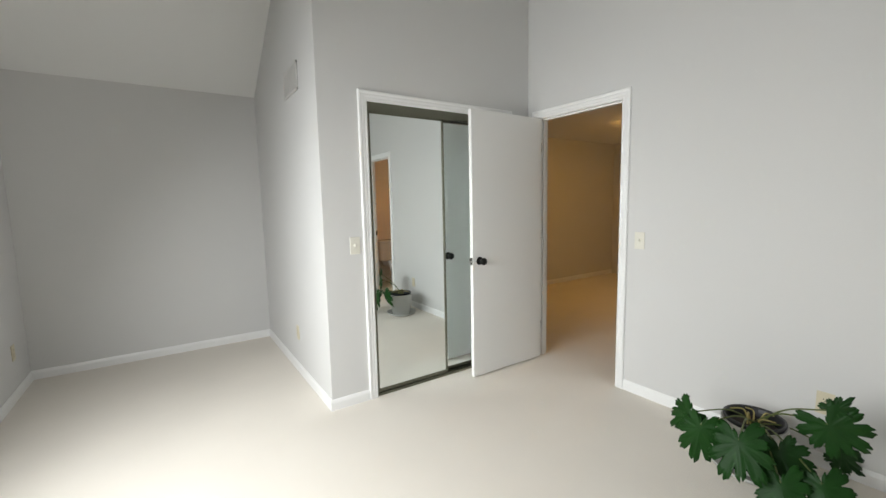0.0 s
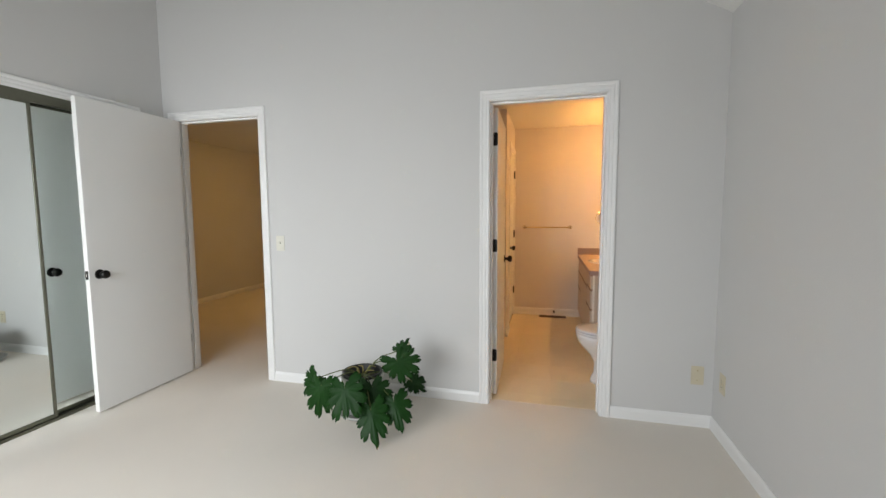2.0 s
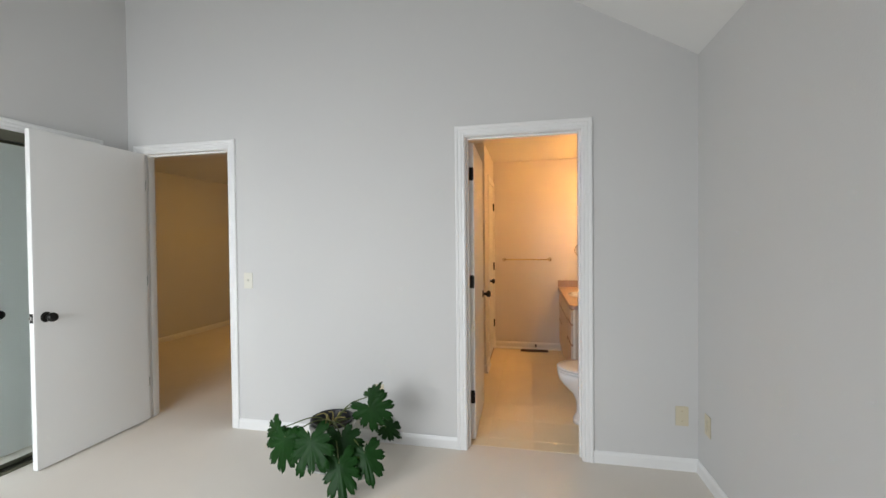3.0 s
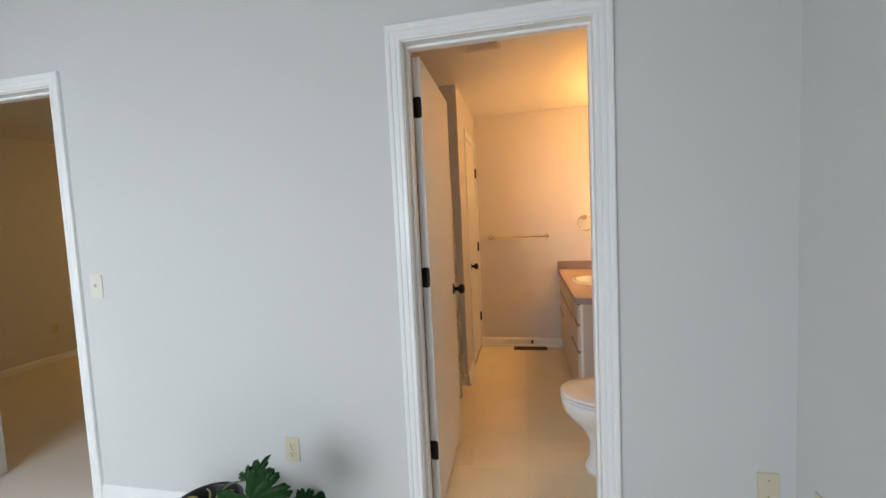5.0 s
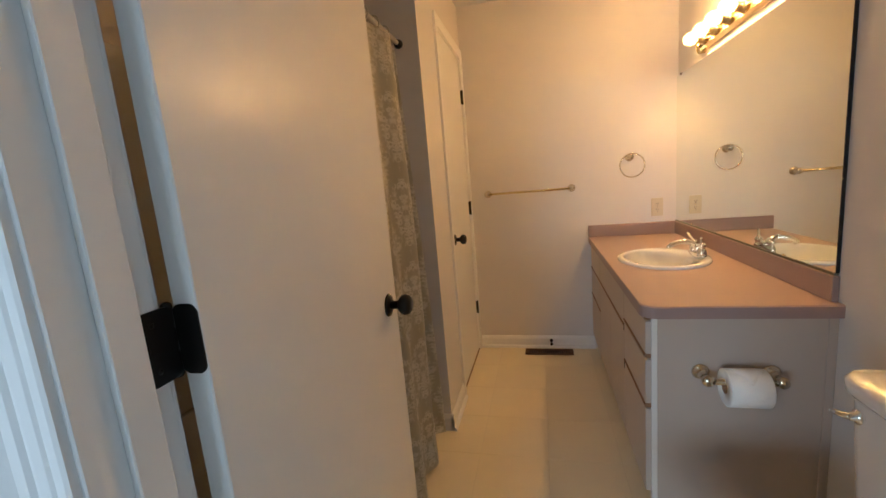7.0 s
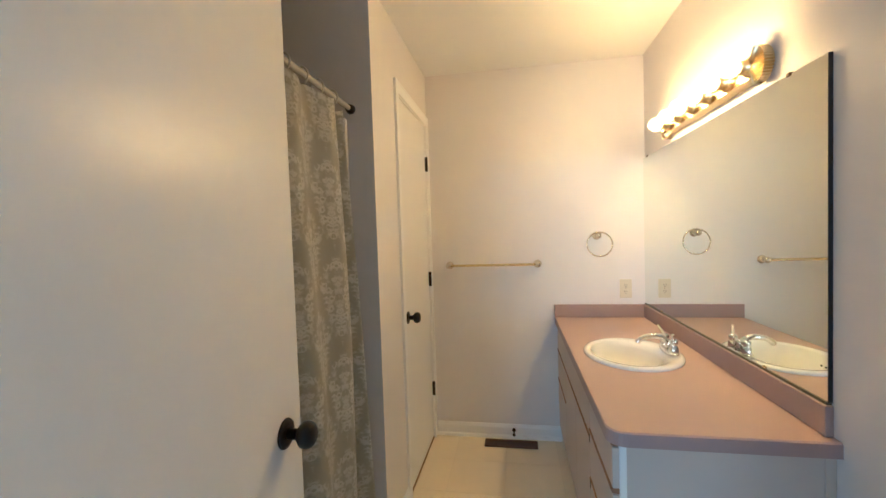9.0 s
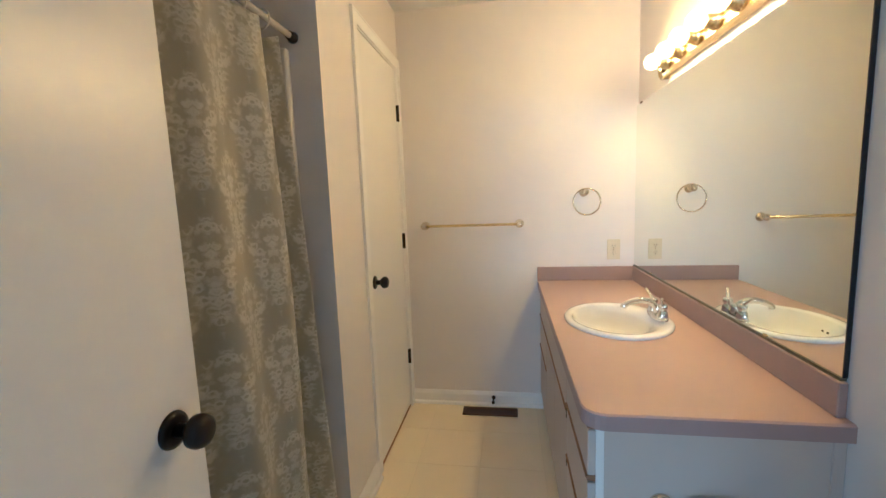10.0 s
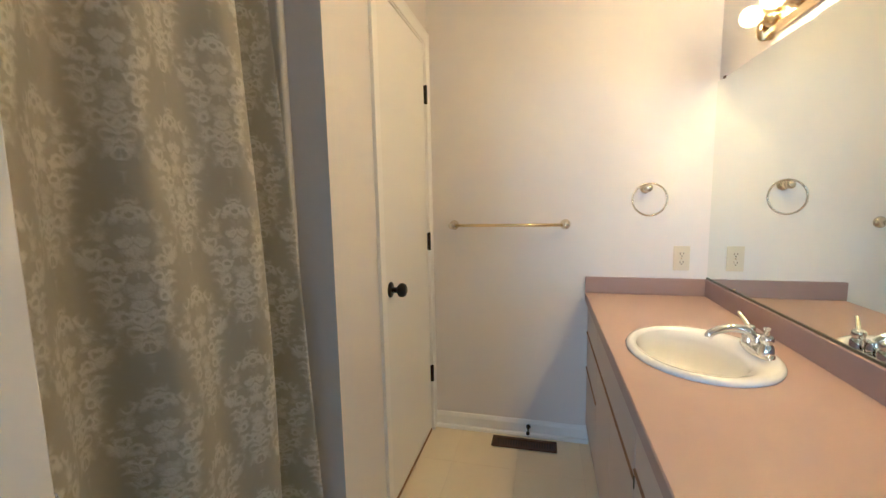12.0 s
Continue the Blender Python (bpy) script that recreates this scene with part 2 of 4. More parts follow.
def lathe(profile, at, axis="z", seg=28, close=False):
    """Turns (radius, height) pairs about an axis through at."""
    bm = bmesh.new()
    rings = []
    for r, h in profile:
        ring = []
        for i in range(seg):
            a = 2 * math.pi * i / seg
            c, s = r * math.cos(a), r * math.sin(a)
            p = {"z": (c, s, h), "x": (h, c, s), "y": (s, h, c), "-y": (c, -h, s), "-x": (-h, s, c)}[axis]
            ring.append(bm.verts.new(Vector(p) + Vector(at)))
        rings.append(ring)
    for a, b in zip(rings, rings[1:]):
        for i in range(seg):
            j = (i + 1) % seg
            bm.faces.new((a[i], a[j], b[j], b[i])).smooth = True
    if profile[0][0] > 1e-5:
        bm.faces.new(rings[0][::-1])
    if profile[-1][0] > 1e-5:
        bm.faces.new(rings[-1])
    bmesh.ops.remove_doubles(bm, verts=bm.verts, dist=1e-5)
    bmesh.ops.recalc_face_normals(bm, faces=bm.faces)
    return bm


def tube(points, r, seg=10, taper=1.0):
    """A round tube through points."""
    bm = bmesh.new()
    pts = [Vector(p) for p in points]
    rings = []
    side = None
    for i, p in enumerate(pts):
        d = (pts[min(i + 1, len(pts) - 1)] - pts[max(i - 1, 0)]).normalized()
        if side is None:
            side = d.orthogonal().normalized()
        side = (side - side.dot(d) * d).normalized()
        up = d.cross(side)
        rr = r * (1 + (taper - 1) * i / max(1, len(pts) - 1))
        rings.append([bm.verts.new(p + rr * (math.cos(2 * math.pi * k / seg) * side + math.sin(2 * math.pi * k / seg) * up)) for k in range(seg)])
    for a, b in zip(rings, rings[1:]):
        for k in range(seg):
            j = (k + 1) % seg
            bm.faces.new((a[k], a[j], b[j], b[k])).smooth = True
    bm.faces.new(rings[0][::-1])
    bm.faces.new(rings[-1])
    bmesh.ops.recalc_face_normals(bm, faces=bm.faces)
    return bm


def arc(points, n=8):
    """A smooth line through control points (Catmull-Rom)."""
    p = [Vector(q) for q in points]
    p = [2 * p[0] - p[1]] + p + [2 * p[-1] - p[-2]]
    out = []
    for i in range(1, len(p) - 2):
        for k in range(n):
            t = k / n
            out.append(0.5 * ((2 * p[i]) + (p[i + 1] - p[i - 1]) * t + (2 * p[i - 1] - 5 * p[i] + 4 * p[i + 1] - p[i + 2]) * t * t + (3 * p[i] - p[i - 1] - 3 * p[i + 1] + p[i + 2]) * t ** 3))
    return out + [p[-2]]


def sweep(stations):
    """Skins a row of equal rings of points and closes both ends."""
    bm = bmesh.new()
    rings = [[bm.verts.new(p) for p in s] for s in stations]
    k = len(rings[0])
    for a, b in zip(rings, rings[1:]):
        for i in range(k):
            j = (i + 1) % k
            bm.faces.new((a[i], a[j], b[j], b[i]))
    bm.faces.new(rings[0][::-1])
    bm.faces.new(rings[-1])
    bmesh.ops.recalc_face_normals(bm, faces=bm.faces)
    return bm


# ---- the plan ----
XW, YS, YN = -3.68, -1.36, 4.62      # bedroom: west, south and north faces
YC, XV = 2.647, -1.835               # closet front, alcove side
XB, YM, YL = 2.637, -1.291, 0.045     # bathroom: east, south and linen faces
XT = 1.585                           # face of the stub wall at the bath
ZB, ZH = 2.367, 2.37                 # bathroom and hall ceilings
T = 0.106
EAVE_S, EAVE_N, PITCH = 2.42, 2.46, 0.58
RIDGE = (EAVE_N - EAVE_S + PITCH * (YN + YS)) / (2 * PITCH)


def vault(y):
    return min(EAVE_S + PITCH * (y - YS), EAVE_N + PITCH * (YN - y))


def wall(name, axis, a0, a1, t0, t1, top, openings=(), material=None, label="", splits=()):
    """A wall along an axis from a0 to a1, t0 to t1 thick; top is a height or a function; openings are (a0, a1, z0, z1)."""
    bm = bmesh.new()
    cuts = sorted({a0, a1, *splits, *(o[0] for o in openings), *(o[1] for o in openings)})
    height = top if callable(top) else (lambda a: top)

    def piece(p, q, z0, zp, zq):
        if axis == "x":
            hexa(bm, (p, t0, z0), (q, t1, 0), zp, zq, "x")
        else:
            hexa(bm, (t0, p, z0), (t1, q, 0), zp, zq, "y")

    for p, q in zip(cuts, cuts[1:]):
        hole = next((o for o in openings if o[0] <= p + 1e-6 and o[1] >= q - 1e-6), None)
        if hole is None:
            piece(p, q, -0.05, height(p), height(q))
        else:
            if hole[2] > 0:
                piece(p, q, -0.05, hole[2], hole[2])
            piece(p, q, hole[3], height(p), height(q))
    return solid(name, bm, material or PAINT, label, "wall", kind="structure")


D1 = (1.76, 2.52, 2.055)     # hall door: y0, y1, head
D2 = (-0.713, -0.002, 2.035)  # bathroom door
CL = (-1.50, -0.27, 2.055)  # closet opening along x
LD = (1.965, 2.575, 2.035)  # linen door along x

wall("wall_east", "y", YS - T, YN + T, 0, T, lambda y: vault(min(max(y, YS), YN)) + 0.05, [(D1[0] - 0.02, D1[1] + 0.02, 0, D1[2] + 0.02), (D2[0] - 0.02, D2[1] + 0.02, 0, D2[2] + 0.02)], label="smooth off-white painted wall with two doorways", splits=(YS, RIDGE, YN))
wall("wall_west", "y", YS - T, YN + T, XW - T, XW, lambda y: vault(min(max(y, YS), YN)) + 0.05, [WIN], label="smooth off-white painted wall with a glazed opening", splits=(YS, RIDGE, YN))
wall("wall_south", "x", XW, 0, YS - T, YS, EAVE_S + 0.05, label="smooth off-white painted bedroom wall")
wall("wall_north", "x", XW, 0, YN, YN + T, EAVE_N + 0.05, label="smooth off-white painted alcove end wall")
wall("wall_closet", "x", XV, 0, YC, YC + 0.11, vault(YC) + 0.04, [(CL[0] - 0.02, CL[1] + 0.02, 0, CL[2] + 0.02)], label="smooth grey-white painted closet front wall")
wall("wall_alcove", "y", YC + 0.11, YN, XV, XV + 0.11, lambda y: vault(y) + 0.04, label="smooth white painted wall beside the alcove")
# bathroom
wall("wall_bath_south", "x", T, XB + T, YM - T, YM, ZB + 0.05, material=BATH_PAINT, label="warm grey-white painted wall behind the vanity")
wall("wall_bath_east", "y", YM, 1.0 + T, XB, XB + T, ZB + 0.05, material=BATH_PAINT, label="warm grey-white painted end wall")
wall("wall_linen", "x", XT, XB, YL, YL + 0.11, ZB + 0.05, [(LD[0] - 0.018, LD[1] + 0.018, 0, LD[2] + 0.018)], material=BATH_PAINT, label="cream painted wall round the linen door")
wall("wall_stub", "y", YL + 0.11, 1.0, XT, XT + 0.11, ZB + 0.05, material=BATH_PAINT, label="grey painted wall at the end of the bath")
wall("wall_bath_north", "x", T, XB, 1.0, 1.0 + T, ZB + 0.05, material=BATH_PAINT, label="painted wall behind the bath")
# hall
wall("wall_hall_south", "x", T, 4.2, 1.12, 1.24, ZH + 0.05, label="off-white painted hall wall")
wall("wall_hall_north", "x", T, 4.2, 4.60, 4.72, ZH + 0.05, label="off-white painted hall wall in dim light")
wall("wall_hall_east", "y", 1.12, 4.72, 4.2, 4.32, ZH + 0.05, label="off-white painted hall wall")

floor = thing("floor", "beige cut-pile carpet, wall to wall, slightly worn", "floor", kind="structure")
part("carpet", merge(box(XW - T, 0.075, YS - T, YN + T, -0.06, 0.0), box(0.075, 4.3, 1.18, 4.72, -0.06, 0.0)), CARPET, floor)
bm = bmesh.new()
for y0, y1 in ((YS - T, RIDGE), (RIDGE, YN + T)):
    a, b = (EAVE_S + PITCH * (y0 - YS), vault(RIDGE)) if y0 < RIDGE - 1 else (vault(RIDGE), EAVE_N + PITCH * (YN - y1))
    x0, x1 = XW - T, T
    lo = [bm.verts.new(p) for p in ((x0, y0, a), (x1, y0, a), (x1, y1, b), (x0, y1, b))]
    hi = [bm.verts.new(p) for p in ((x0, y0, a + 0.1), (x1, y0, a + 0.1), (x1, y1, b + 0.1), (x0, y1, b + 0.1))]
    bm.faces.new(lo[::-1])
    bm.faces.new(hi)
    for i in range(4):
        j = (i + 1) % 4
        bm.faces.new((lo[i], lo[j], hi[j], hi[i]))
solid("ceiling", bm, CEIL, "white painted vaulted ceiling over the bedroom", "ceiling", kind="structure")
solid("ceiling_bath", box(T, XB + T, YM - T, 1.0 + T, ZB, ZB + 0.1), CEIL, "flat cream-white bathroom ceiling", "ceiling", kind="structure")
solid("ceiling_hall", box(T, 4.32, 1.12, 4.72, ZH, ZH + 0.1), CEIL, "flat white hall ceiling in dim light", "ceiling", kind="structure")

# ---- trim ----
CASING = [(0.0, 0.0), (0.0, 0.009), (0.004, 0.0115), (0.012, 0.0115), (0.0145, 0.0098), (0.018, 0.0098), (0.021, 0.0125), (0.033, 0.0135), (0.036, 0.0118), (0.040, 0.0118), (0.044, 0.0160), (0.056, 0.0175), (0.0605, 0.015), (0.062, 0.011), (0.062, 0.0)]


def casing(trim, put, lo, hi, head, reveal=0.005, profile=CASING):
    """Three mitred mouldings round an opening; put(a, d, z) maps along-the-wall, proud and up into the world."""
    a, b, h = lo - reveal, hi + reveal, head + reveal
    legs = (
        [[put(a - w, d, 0.0) for w, d in profile], [put(a - w, d, h + w) for w, d in profile]],
        [[put(a - w, d, h + w) for w, d in profile], [put(b + w, d, h + w) for w, d in profile]],
        [[put(b + w, d, h + w) for w, d in profile], [put(b + w, d, 0.0) for w, d in profile]],
    )
    for leg in legs:
        part("casing", sweep(leg), TRIM, trim)


def jambs(trim, axis, lo, hi, head, t0, t1, stop=None):
    """The lining of an opening, with a door stop."""
    def b(a0, a1, s0, s1, z0, z1):
        return box(a0, a1, s0, s1, z0, z1, 0.0015, 1) if axis == "x" else box(s0, s1, a0, a1, z0, z1, 0.0015, 1)
    part("jamb", b(lo - 0.019, lo, t0, t1, 0, head), TRIM, trim)
    part("jamb", b(hi, hi + 0.019, t0, t1, 0, head), TRIM, trim)
    part("jamb", b(lo - 0.019, hi + 0.019, t0, t1, head, head + 0.019), TRIM, trim)
    if stop:
        part("door_stop", b(lo, lo + 0.011, *stop, 0, head - 0.011), TRIM, trim)
        part("door_stop", b(hi - 0.011, hi, *stop, 0, head - 0.011), TRIM, trim)
        part("door_stop", b(lo, hi, *stop, head - 0.011, head), TRIM, trim)


trim = thing("trim_hall_door", "white fluted door casing and jamb, semi-gloss", "door frame", (0, (D1[0] + D1[1]) / 2, 0), kind="structure")
casing(trim, lambda a, d, z: (-d, a, z), *D1)
jambs(trim, "y", *D1, -0.001, T + 0.001, (0.042, 0.075))
trim = thing("trim_bath_door", "white fluted door casing and jamb, semi-gloss", "door frame", (0, (D2[0] + D2[1]) / 2, 0), kind="structure")
casing(trim, lambda a, d, z: (-d, a, z), *D2)
casing(trim, lambda a, d, z: (T + d, a, z), D2[0], D2[1], D2[2])
jambs(trim, "y", *D2, -0.001, T + 0.001, (0.040, 0.080))
part("strike_plate", box(0.086, 0.112, D2[0] - 0.001, D2[0] + 0.002, 0.885, 0.955, 0.001, 1), BLACK, trim, "black strike plate")
trim = thing("trim_closet", "white fluted casing round the closet opening", "door frame", ((CL[0] + CL[1]) / 2, YC, 0), kind="structure")
casing(trim, lambda a, d, z: (a, YC - d, z), *CL)
jambs(trim, "x", *CL, YC - 0.001, YC + 0.111)
trim = thing("trim_linen", "cream painted flat casing of the linen door", "door frame", ((LD[0] + LD[1]) / 2, YL, 0), kind="structure")
casing(trim, lambda a, d, z: (a, YL - d, z), *LD, profile=[(0, 0), (0, 0.008), (0.006, 0.010), (0.046, 0.0105), (0.050, 0.0125), (0.056, 0.0125), (0.057, 0.0)])
jambs(trim, "x", *LD, YL - 0.001, YL + 0.111, (YL + 0.042, YL + 0.07))


def baseboard(p, q, out, h=0.075, shoe=False, label="white painted baseboard"):
    """A moulded board from p to q (x, y); out is the way into the room."""
    prof = [(0, -0.01), (0.012, -0.01), (0.012, h - 0.022), (0.009, h - 0.012), (0.006, h - 0.004), (0.003, h), (0, h)]
    def ring(e, pf):
        return [(e[0] + out[0] * d, e[1] + out[1] * d, z) for d, z in pf]
    t = thing("baseboard", label, "baseboard", ((p[0] + q[0]) / 2, (p[1] + q[1]) / 2, 0), kind="structure")
    part("board", sweep([ring(p, prof), ring(q, prof)]), TRIM, t)
    if shoe:
        sp = [(0.012, -0.005), (0.026, -0.005), (0.026, 0.008), (0.022, 0.016), (0.012, 0.020)]
        part("shoe_moulding", sweep([ring(p, sp), ring(q, sp)]), TRIM, t)


E_ = 0.068
baseboard((0, D2[1] + E_), (0, D1[0] - E_), (-1, 0))
baseboard((0, YS), (0, D2[0] - E_), (-1, 0))
baseboard((0, D1[1] + E_), (0, YC), (-1, 0))
baseboard((XW, YS), (-0.012, YS), (0, 1))
baseboard((XV - 0.012, YC), (CL[0] - E_, YC), (0, -1))
baseboard((XV, YC), (XV, YN - 0.012), (-1, 0))
baseboard((XW, YN), (XV, YN), (0, -1))
baseboard((XW, YS), (XW, WIN[0] - 0.07), (1, 0))
baseboard((XW, WIN[1] + 0.07), (XW, YN), (1, 0))
baseboard((T, 4.60), (4.2, 4.60), (0, -1))
baseboard((XB, YL), (XB, -0.77), (-1, 0), 0.088, True)
baseboard((XT - 0.012, YL), (LD[0] - 0.064, YL), (0, -1), 0.088, True)
baseboard((XT, YL - 0.012), (XT, 0.19), (-1, 0), 0.088, False)
baseboard((T, YM), (1.14, YM), (0, 1), 0.088, True)
baseboard((T, D2[0] - E_), (T, YM), (1, 0), 0.088, True)

# window that lets the daylight in, in the west wall
w = thing("window_1", "white framed window in the west wall", "window", (XW, (WIN[0] + WIN[1]) / 2, 0), kind="structure")
mid = (WIN[0] + WIN[1]) / 2
for a, b in ((WIN[0], WIN[0] + 0.05), (mid - 0.03, mid + 0.03), (WIN[1] - 0.05, WIN[1])):
    part("window_frame", box(XW - 0.09, XW - 0.02, a, b, WIN[2], WIN[3], 0.004, 1), TRIM, w)
for a, b in ((WIN[2], WIN[2] + 0.05), (WIN[3] - 0.05, WIN[3])):
    part("window_frame", box(XW - 0.092, XW - 0.018, WIN[0], WIN[1], a, b, 0.004, 1), TRIM, w)

# ---- doors ----
def knob(parent, at, side, label="round black door knob"):
    """A door knob on a rose; side is the axis it points along."""
    k = part("knob", lathe([(0.0, 0.066), (0.016, 0.066), (0.025, 0.060), (0.0285, 0.050), (0.027, 0.040), (0.018, 0.032), (0.0115, 0.026), (0.0115, 0.006)], at, side, 24), BLACK, parent, label)
    part("rose", lathe([(0.0115, 0.008), (0.022, 0.0075), (0.0305, 0.004), (0.032, 0.0), ], at, side, 28), BLACK, k)
    return k


def leaf_plate(cx, cy, cz, w, h, t, axis, r=0.011):
    """A thin plate with rounded corners, its face square to the axis."""
    line = []
    for sx, sz, a0 in ((1, 1, 0), (-1, 1, 90), (-1, -1, 180), (1, -1, 270)):
        for k in range(5):
            a = radians(a0 + 22.5 * k)
            line.append((sx * (w / 2 - r) + r * math.cos(a), sz * (h / 2 - r) + r * math.sin(a)))
    if axis == "x":
        return sweep([[(cx + d, cy + u, cz + v) for u, v in line] for d in (-t / 2, t / 2)])
    return sweep([[(cx + u, cy + d, cz + v) for u, v in line] for d in (-t / 2, t / 2)])


def hinge(parent, x, y, z, leaf_axis, sign, pin):
    """A black butt hinge: a leaf 0.089 high and a knuckle of three barrels."""
    h = 0.089
    leaf = leaf_plate(x + sign * 0.016, y, z, 0.034, h, 0.0024, "y")
    ob = part("hinge", leaf, BLACK, parent, "black butt hinge")
    part("knuckle", lathe([(0.0, -h / 2 - 0.004), (0.004, -h / 2 - 0.003), (0.0065, -h / 2), (0.0065, -h / 6), (0.0058, -h / 6), (0.0058, -h / 6 + 0.001), (0.0065, -h / 6 + 0.001), (0.0065, h / 6), (0.0058, h / 6), (0.0058, h / 6 + 0.001), (0.0065, h / 6 + 0.001), (0.0065, h / 2), (0.004, h / 2 + 0.003), (0.0, h / 2 + 0.004)], (pin[0], pin[1], z), "z", 14), BLACK, ob)


def flush_door(name, label, width, height, knob_z, both=True):
    """A flush slab built closed along -y from its pin at the origin, thickness towards -x."""
    d = thing(name, label, "door", kind="structure")
    th = 0.035
    part("slab", box(-th, 0.0, -width - 0.004, -0.004, 0.012, height, 0.002, 1), DOORP, d)
    y = -width - 0.004 + 0.066
    knob(d, (-th, y, knob_z), "-x")
    knob(d, (0.0, y, knob_z), "x")
    part("latch", box(-th / 2 - 0.0125, -th / 2 + 0.0125, -width - 0.0055, -width - 0.003, knob_z - 0.028, knob_z + 0.028, 0.0008, 1), BLACK, d, "black latch plate")
    part("latch_bolt", box(-th / 2 - 0.007, -th / 2 + 0.007, -width - 0.014, -width - 0.005, knob_z - 0.010, knob_z + 0.010, 0.003, 2), CHROME, d, "bright latch bolt")
    for z in (0.30, 1.085, 1.815):
        hinge(d, -0.001, -0.0035, z, "x", -1, (0.005, 0.0))
    return d


# bathroom door: opens into the bathroom, pin on the bathroom face of the jamb
d2 = flush_door("door_1", "white painted flush door, wide open into the bathroom", 0.698, 2.025, 0.925)
d2.matrix_basis = pose(0.124, D2[1] - 0.001, 0, 0, 0, 91.5)
jb = thing("jamb_hinges", "three black butt hinge leaves on a white jamb", "hinge", (T, D2[1], 0))
for z in (0.30, 1.085, 1.815):
    leaf = part("hinge_leaf", leaf_plate(T - 0.005, D2[1] - 0.0010, z, 0.048, 0.089, 0.0028, "y"), BLACK, jb)
    for dz in (-0.028, 0.0, 0.028):
        part("screw", lathe([(0.0, -0.0007), (0.003, -0.0006), (0.0036, 0.0)], (T - 0.016 + (0.006 if dz else -0.004), D2[1] - 0.0022, z + dz), "y", 10), BLACK, leaf)

# hall door: opens into the bedroom, stands before the closet
d1 = flush_door("door_2", "white painted flush door, wide open before the closet", 0.752, 2.052, 0.925)
d1.matrix_basis = pose(-0.006, D1[1] - 0.001, 0, 0, 0, -89.2) @ Matrix.Diagonal((-1, 1, 1, 1))

# linen closet door, shut
ld = thing("door_3", "cream painted flush linen door, shut", "door", ((LD[0] + LD[1]) / 2, YL, 0), kind="structure")
part("slab", box(LD[0] + 0.003, LD[1] - 0.003, YL + 0.003, YL + 0.038, 0.018, LD[2] - 0.004, 0.002, 1), DOORP, ld)
knob(ld, (LD[0] + 0.063, YL + 0.003, 0.91), "-y")
for z in (0.33, 1.05, 1.79):
    hb = part("hinge", box(LD[1] - 0.006, LD[1] + 0.009, YL - 0.007, YL + 0.004, z - 0.0445, z + 0.0445, 0.002, 2), BLACK, ld, "black butt hinge")
    part("knuckle", lathe([(0.0, -0.048), (0.0062, -0.045), (0.0062, 0.045), (0.0, 0.048)], (LD[1] + 0.001, YL - 0.008, z), "z", 12), BLACK, hb)
part("threshold_strip", box(LD[0], LD[1], YL + 0.002, YL + 0.06, 0.0, 0.012, 0.001, 1), OAK, ld, "brown strip under the door")

# closet: two sliding mirror panels
def mirror_panel(x0, x1, y, label):
    t = thing("sliding_mirror_door", label, "mirror door", ((x0 + x1) / 2, y, 0.015), group="sliding closet doors")
    z0, z1, f = 0.022, 2.0, 0.018
    part("glass", box(x0 + f * 0.6, x1 - f * 0.6, y + 0.006, y + 0.011, z0 + f, z1 - f), CMIRROR, t, "silvered mirror glass")
    part("stile", box(x0, x0 + f, y, y + 0.026, z0, z1, 0.003, 2), OLIVE, t)
    part("stile", box(x1 - f, x1, y, y + 0.026, z0, z1, 0.003, 2), OLIVE, t)
    part("rail", box(x0 + f, x1 - f, y + 0.001, y + 0.025, z0, z0 + f + 0.006, 0.003, 2), OLIVE, t)
    part("rail", box(x0 + f, x1 - f, y + 0.001, y + 0.025, z1 - f, z1, 0.003, 2), OLIVE, t)


mirror_panel(CL[0] + 0.004, -0.88, YC + 0.014, "tall mirror sliding door in an olive metal frame")
mirror_panel(-0.905, CL[1] - 0.004, YC + 0.052, "tall mirror sliding door, set back behind the other")
tr = thing("closet_track", "olive metal sliding-door track", "track", ((CL[0] + CL[1]) / 2, YC + 0.04, 0))
part("head_track", merge(box(CL[0], CL[1], YC + 0.008, YC + 0.085, 2.035, 2.054), box(CL[0], CL[1], YC + 0.006, YC + 0.009, 1.992, 2.054), box(CL[0], CL[1], YC + 0.043, YC + 0.046, 2.0, 2.054)), OLIVE, tr)
part("floor_track", merge(box(CL[0], CL[1], YC + 0.004, YC + 0.09, 0.0, 0.008), box(CL[0], CL[1], YC + 0.006, YC + 0.009, 0.0, 0.018), box(CL[0], CL[1], YC + 0.043, YC + 0.047, 0.0, 0.018), box(CL[0], CL[1], YC + 0.084, YC + 0.088, 0.0, 0.018)), OLIVE, tr)

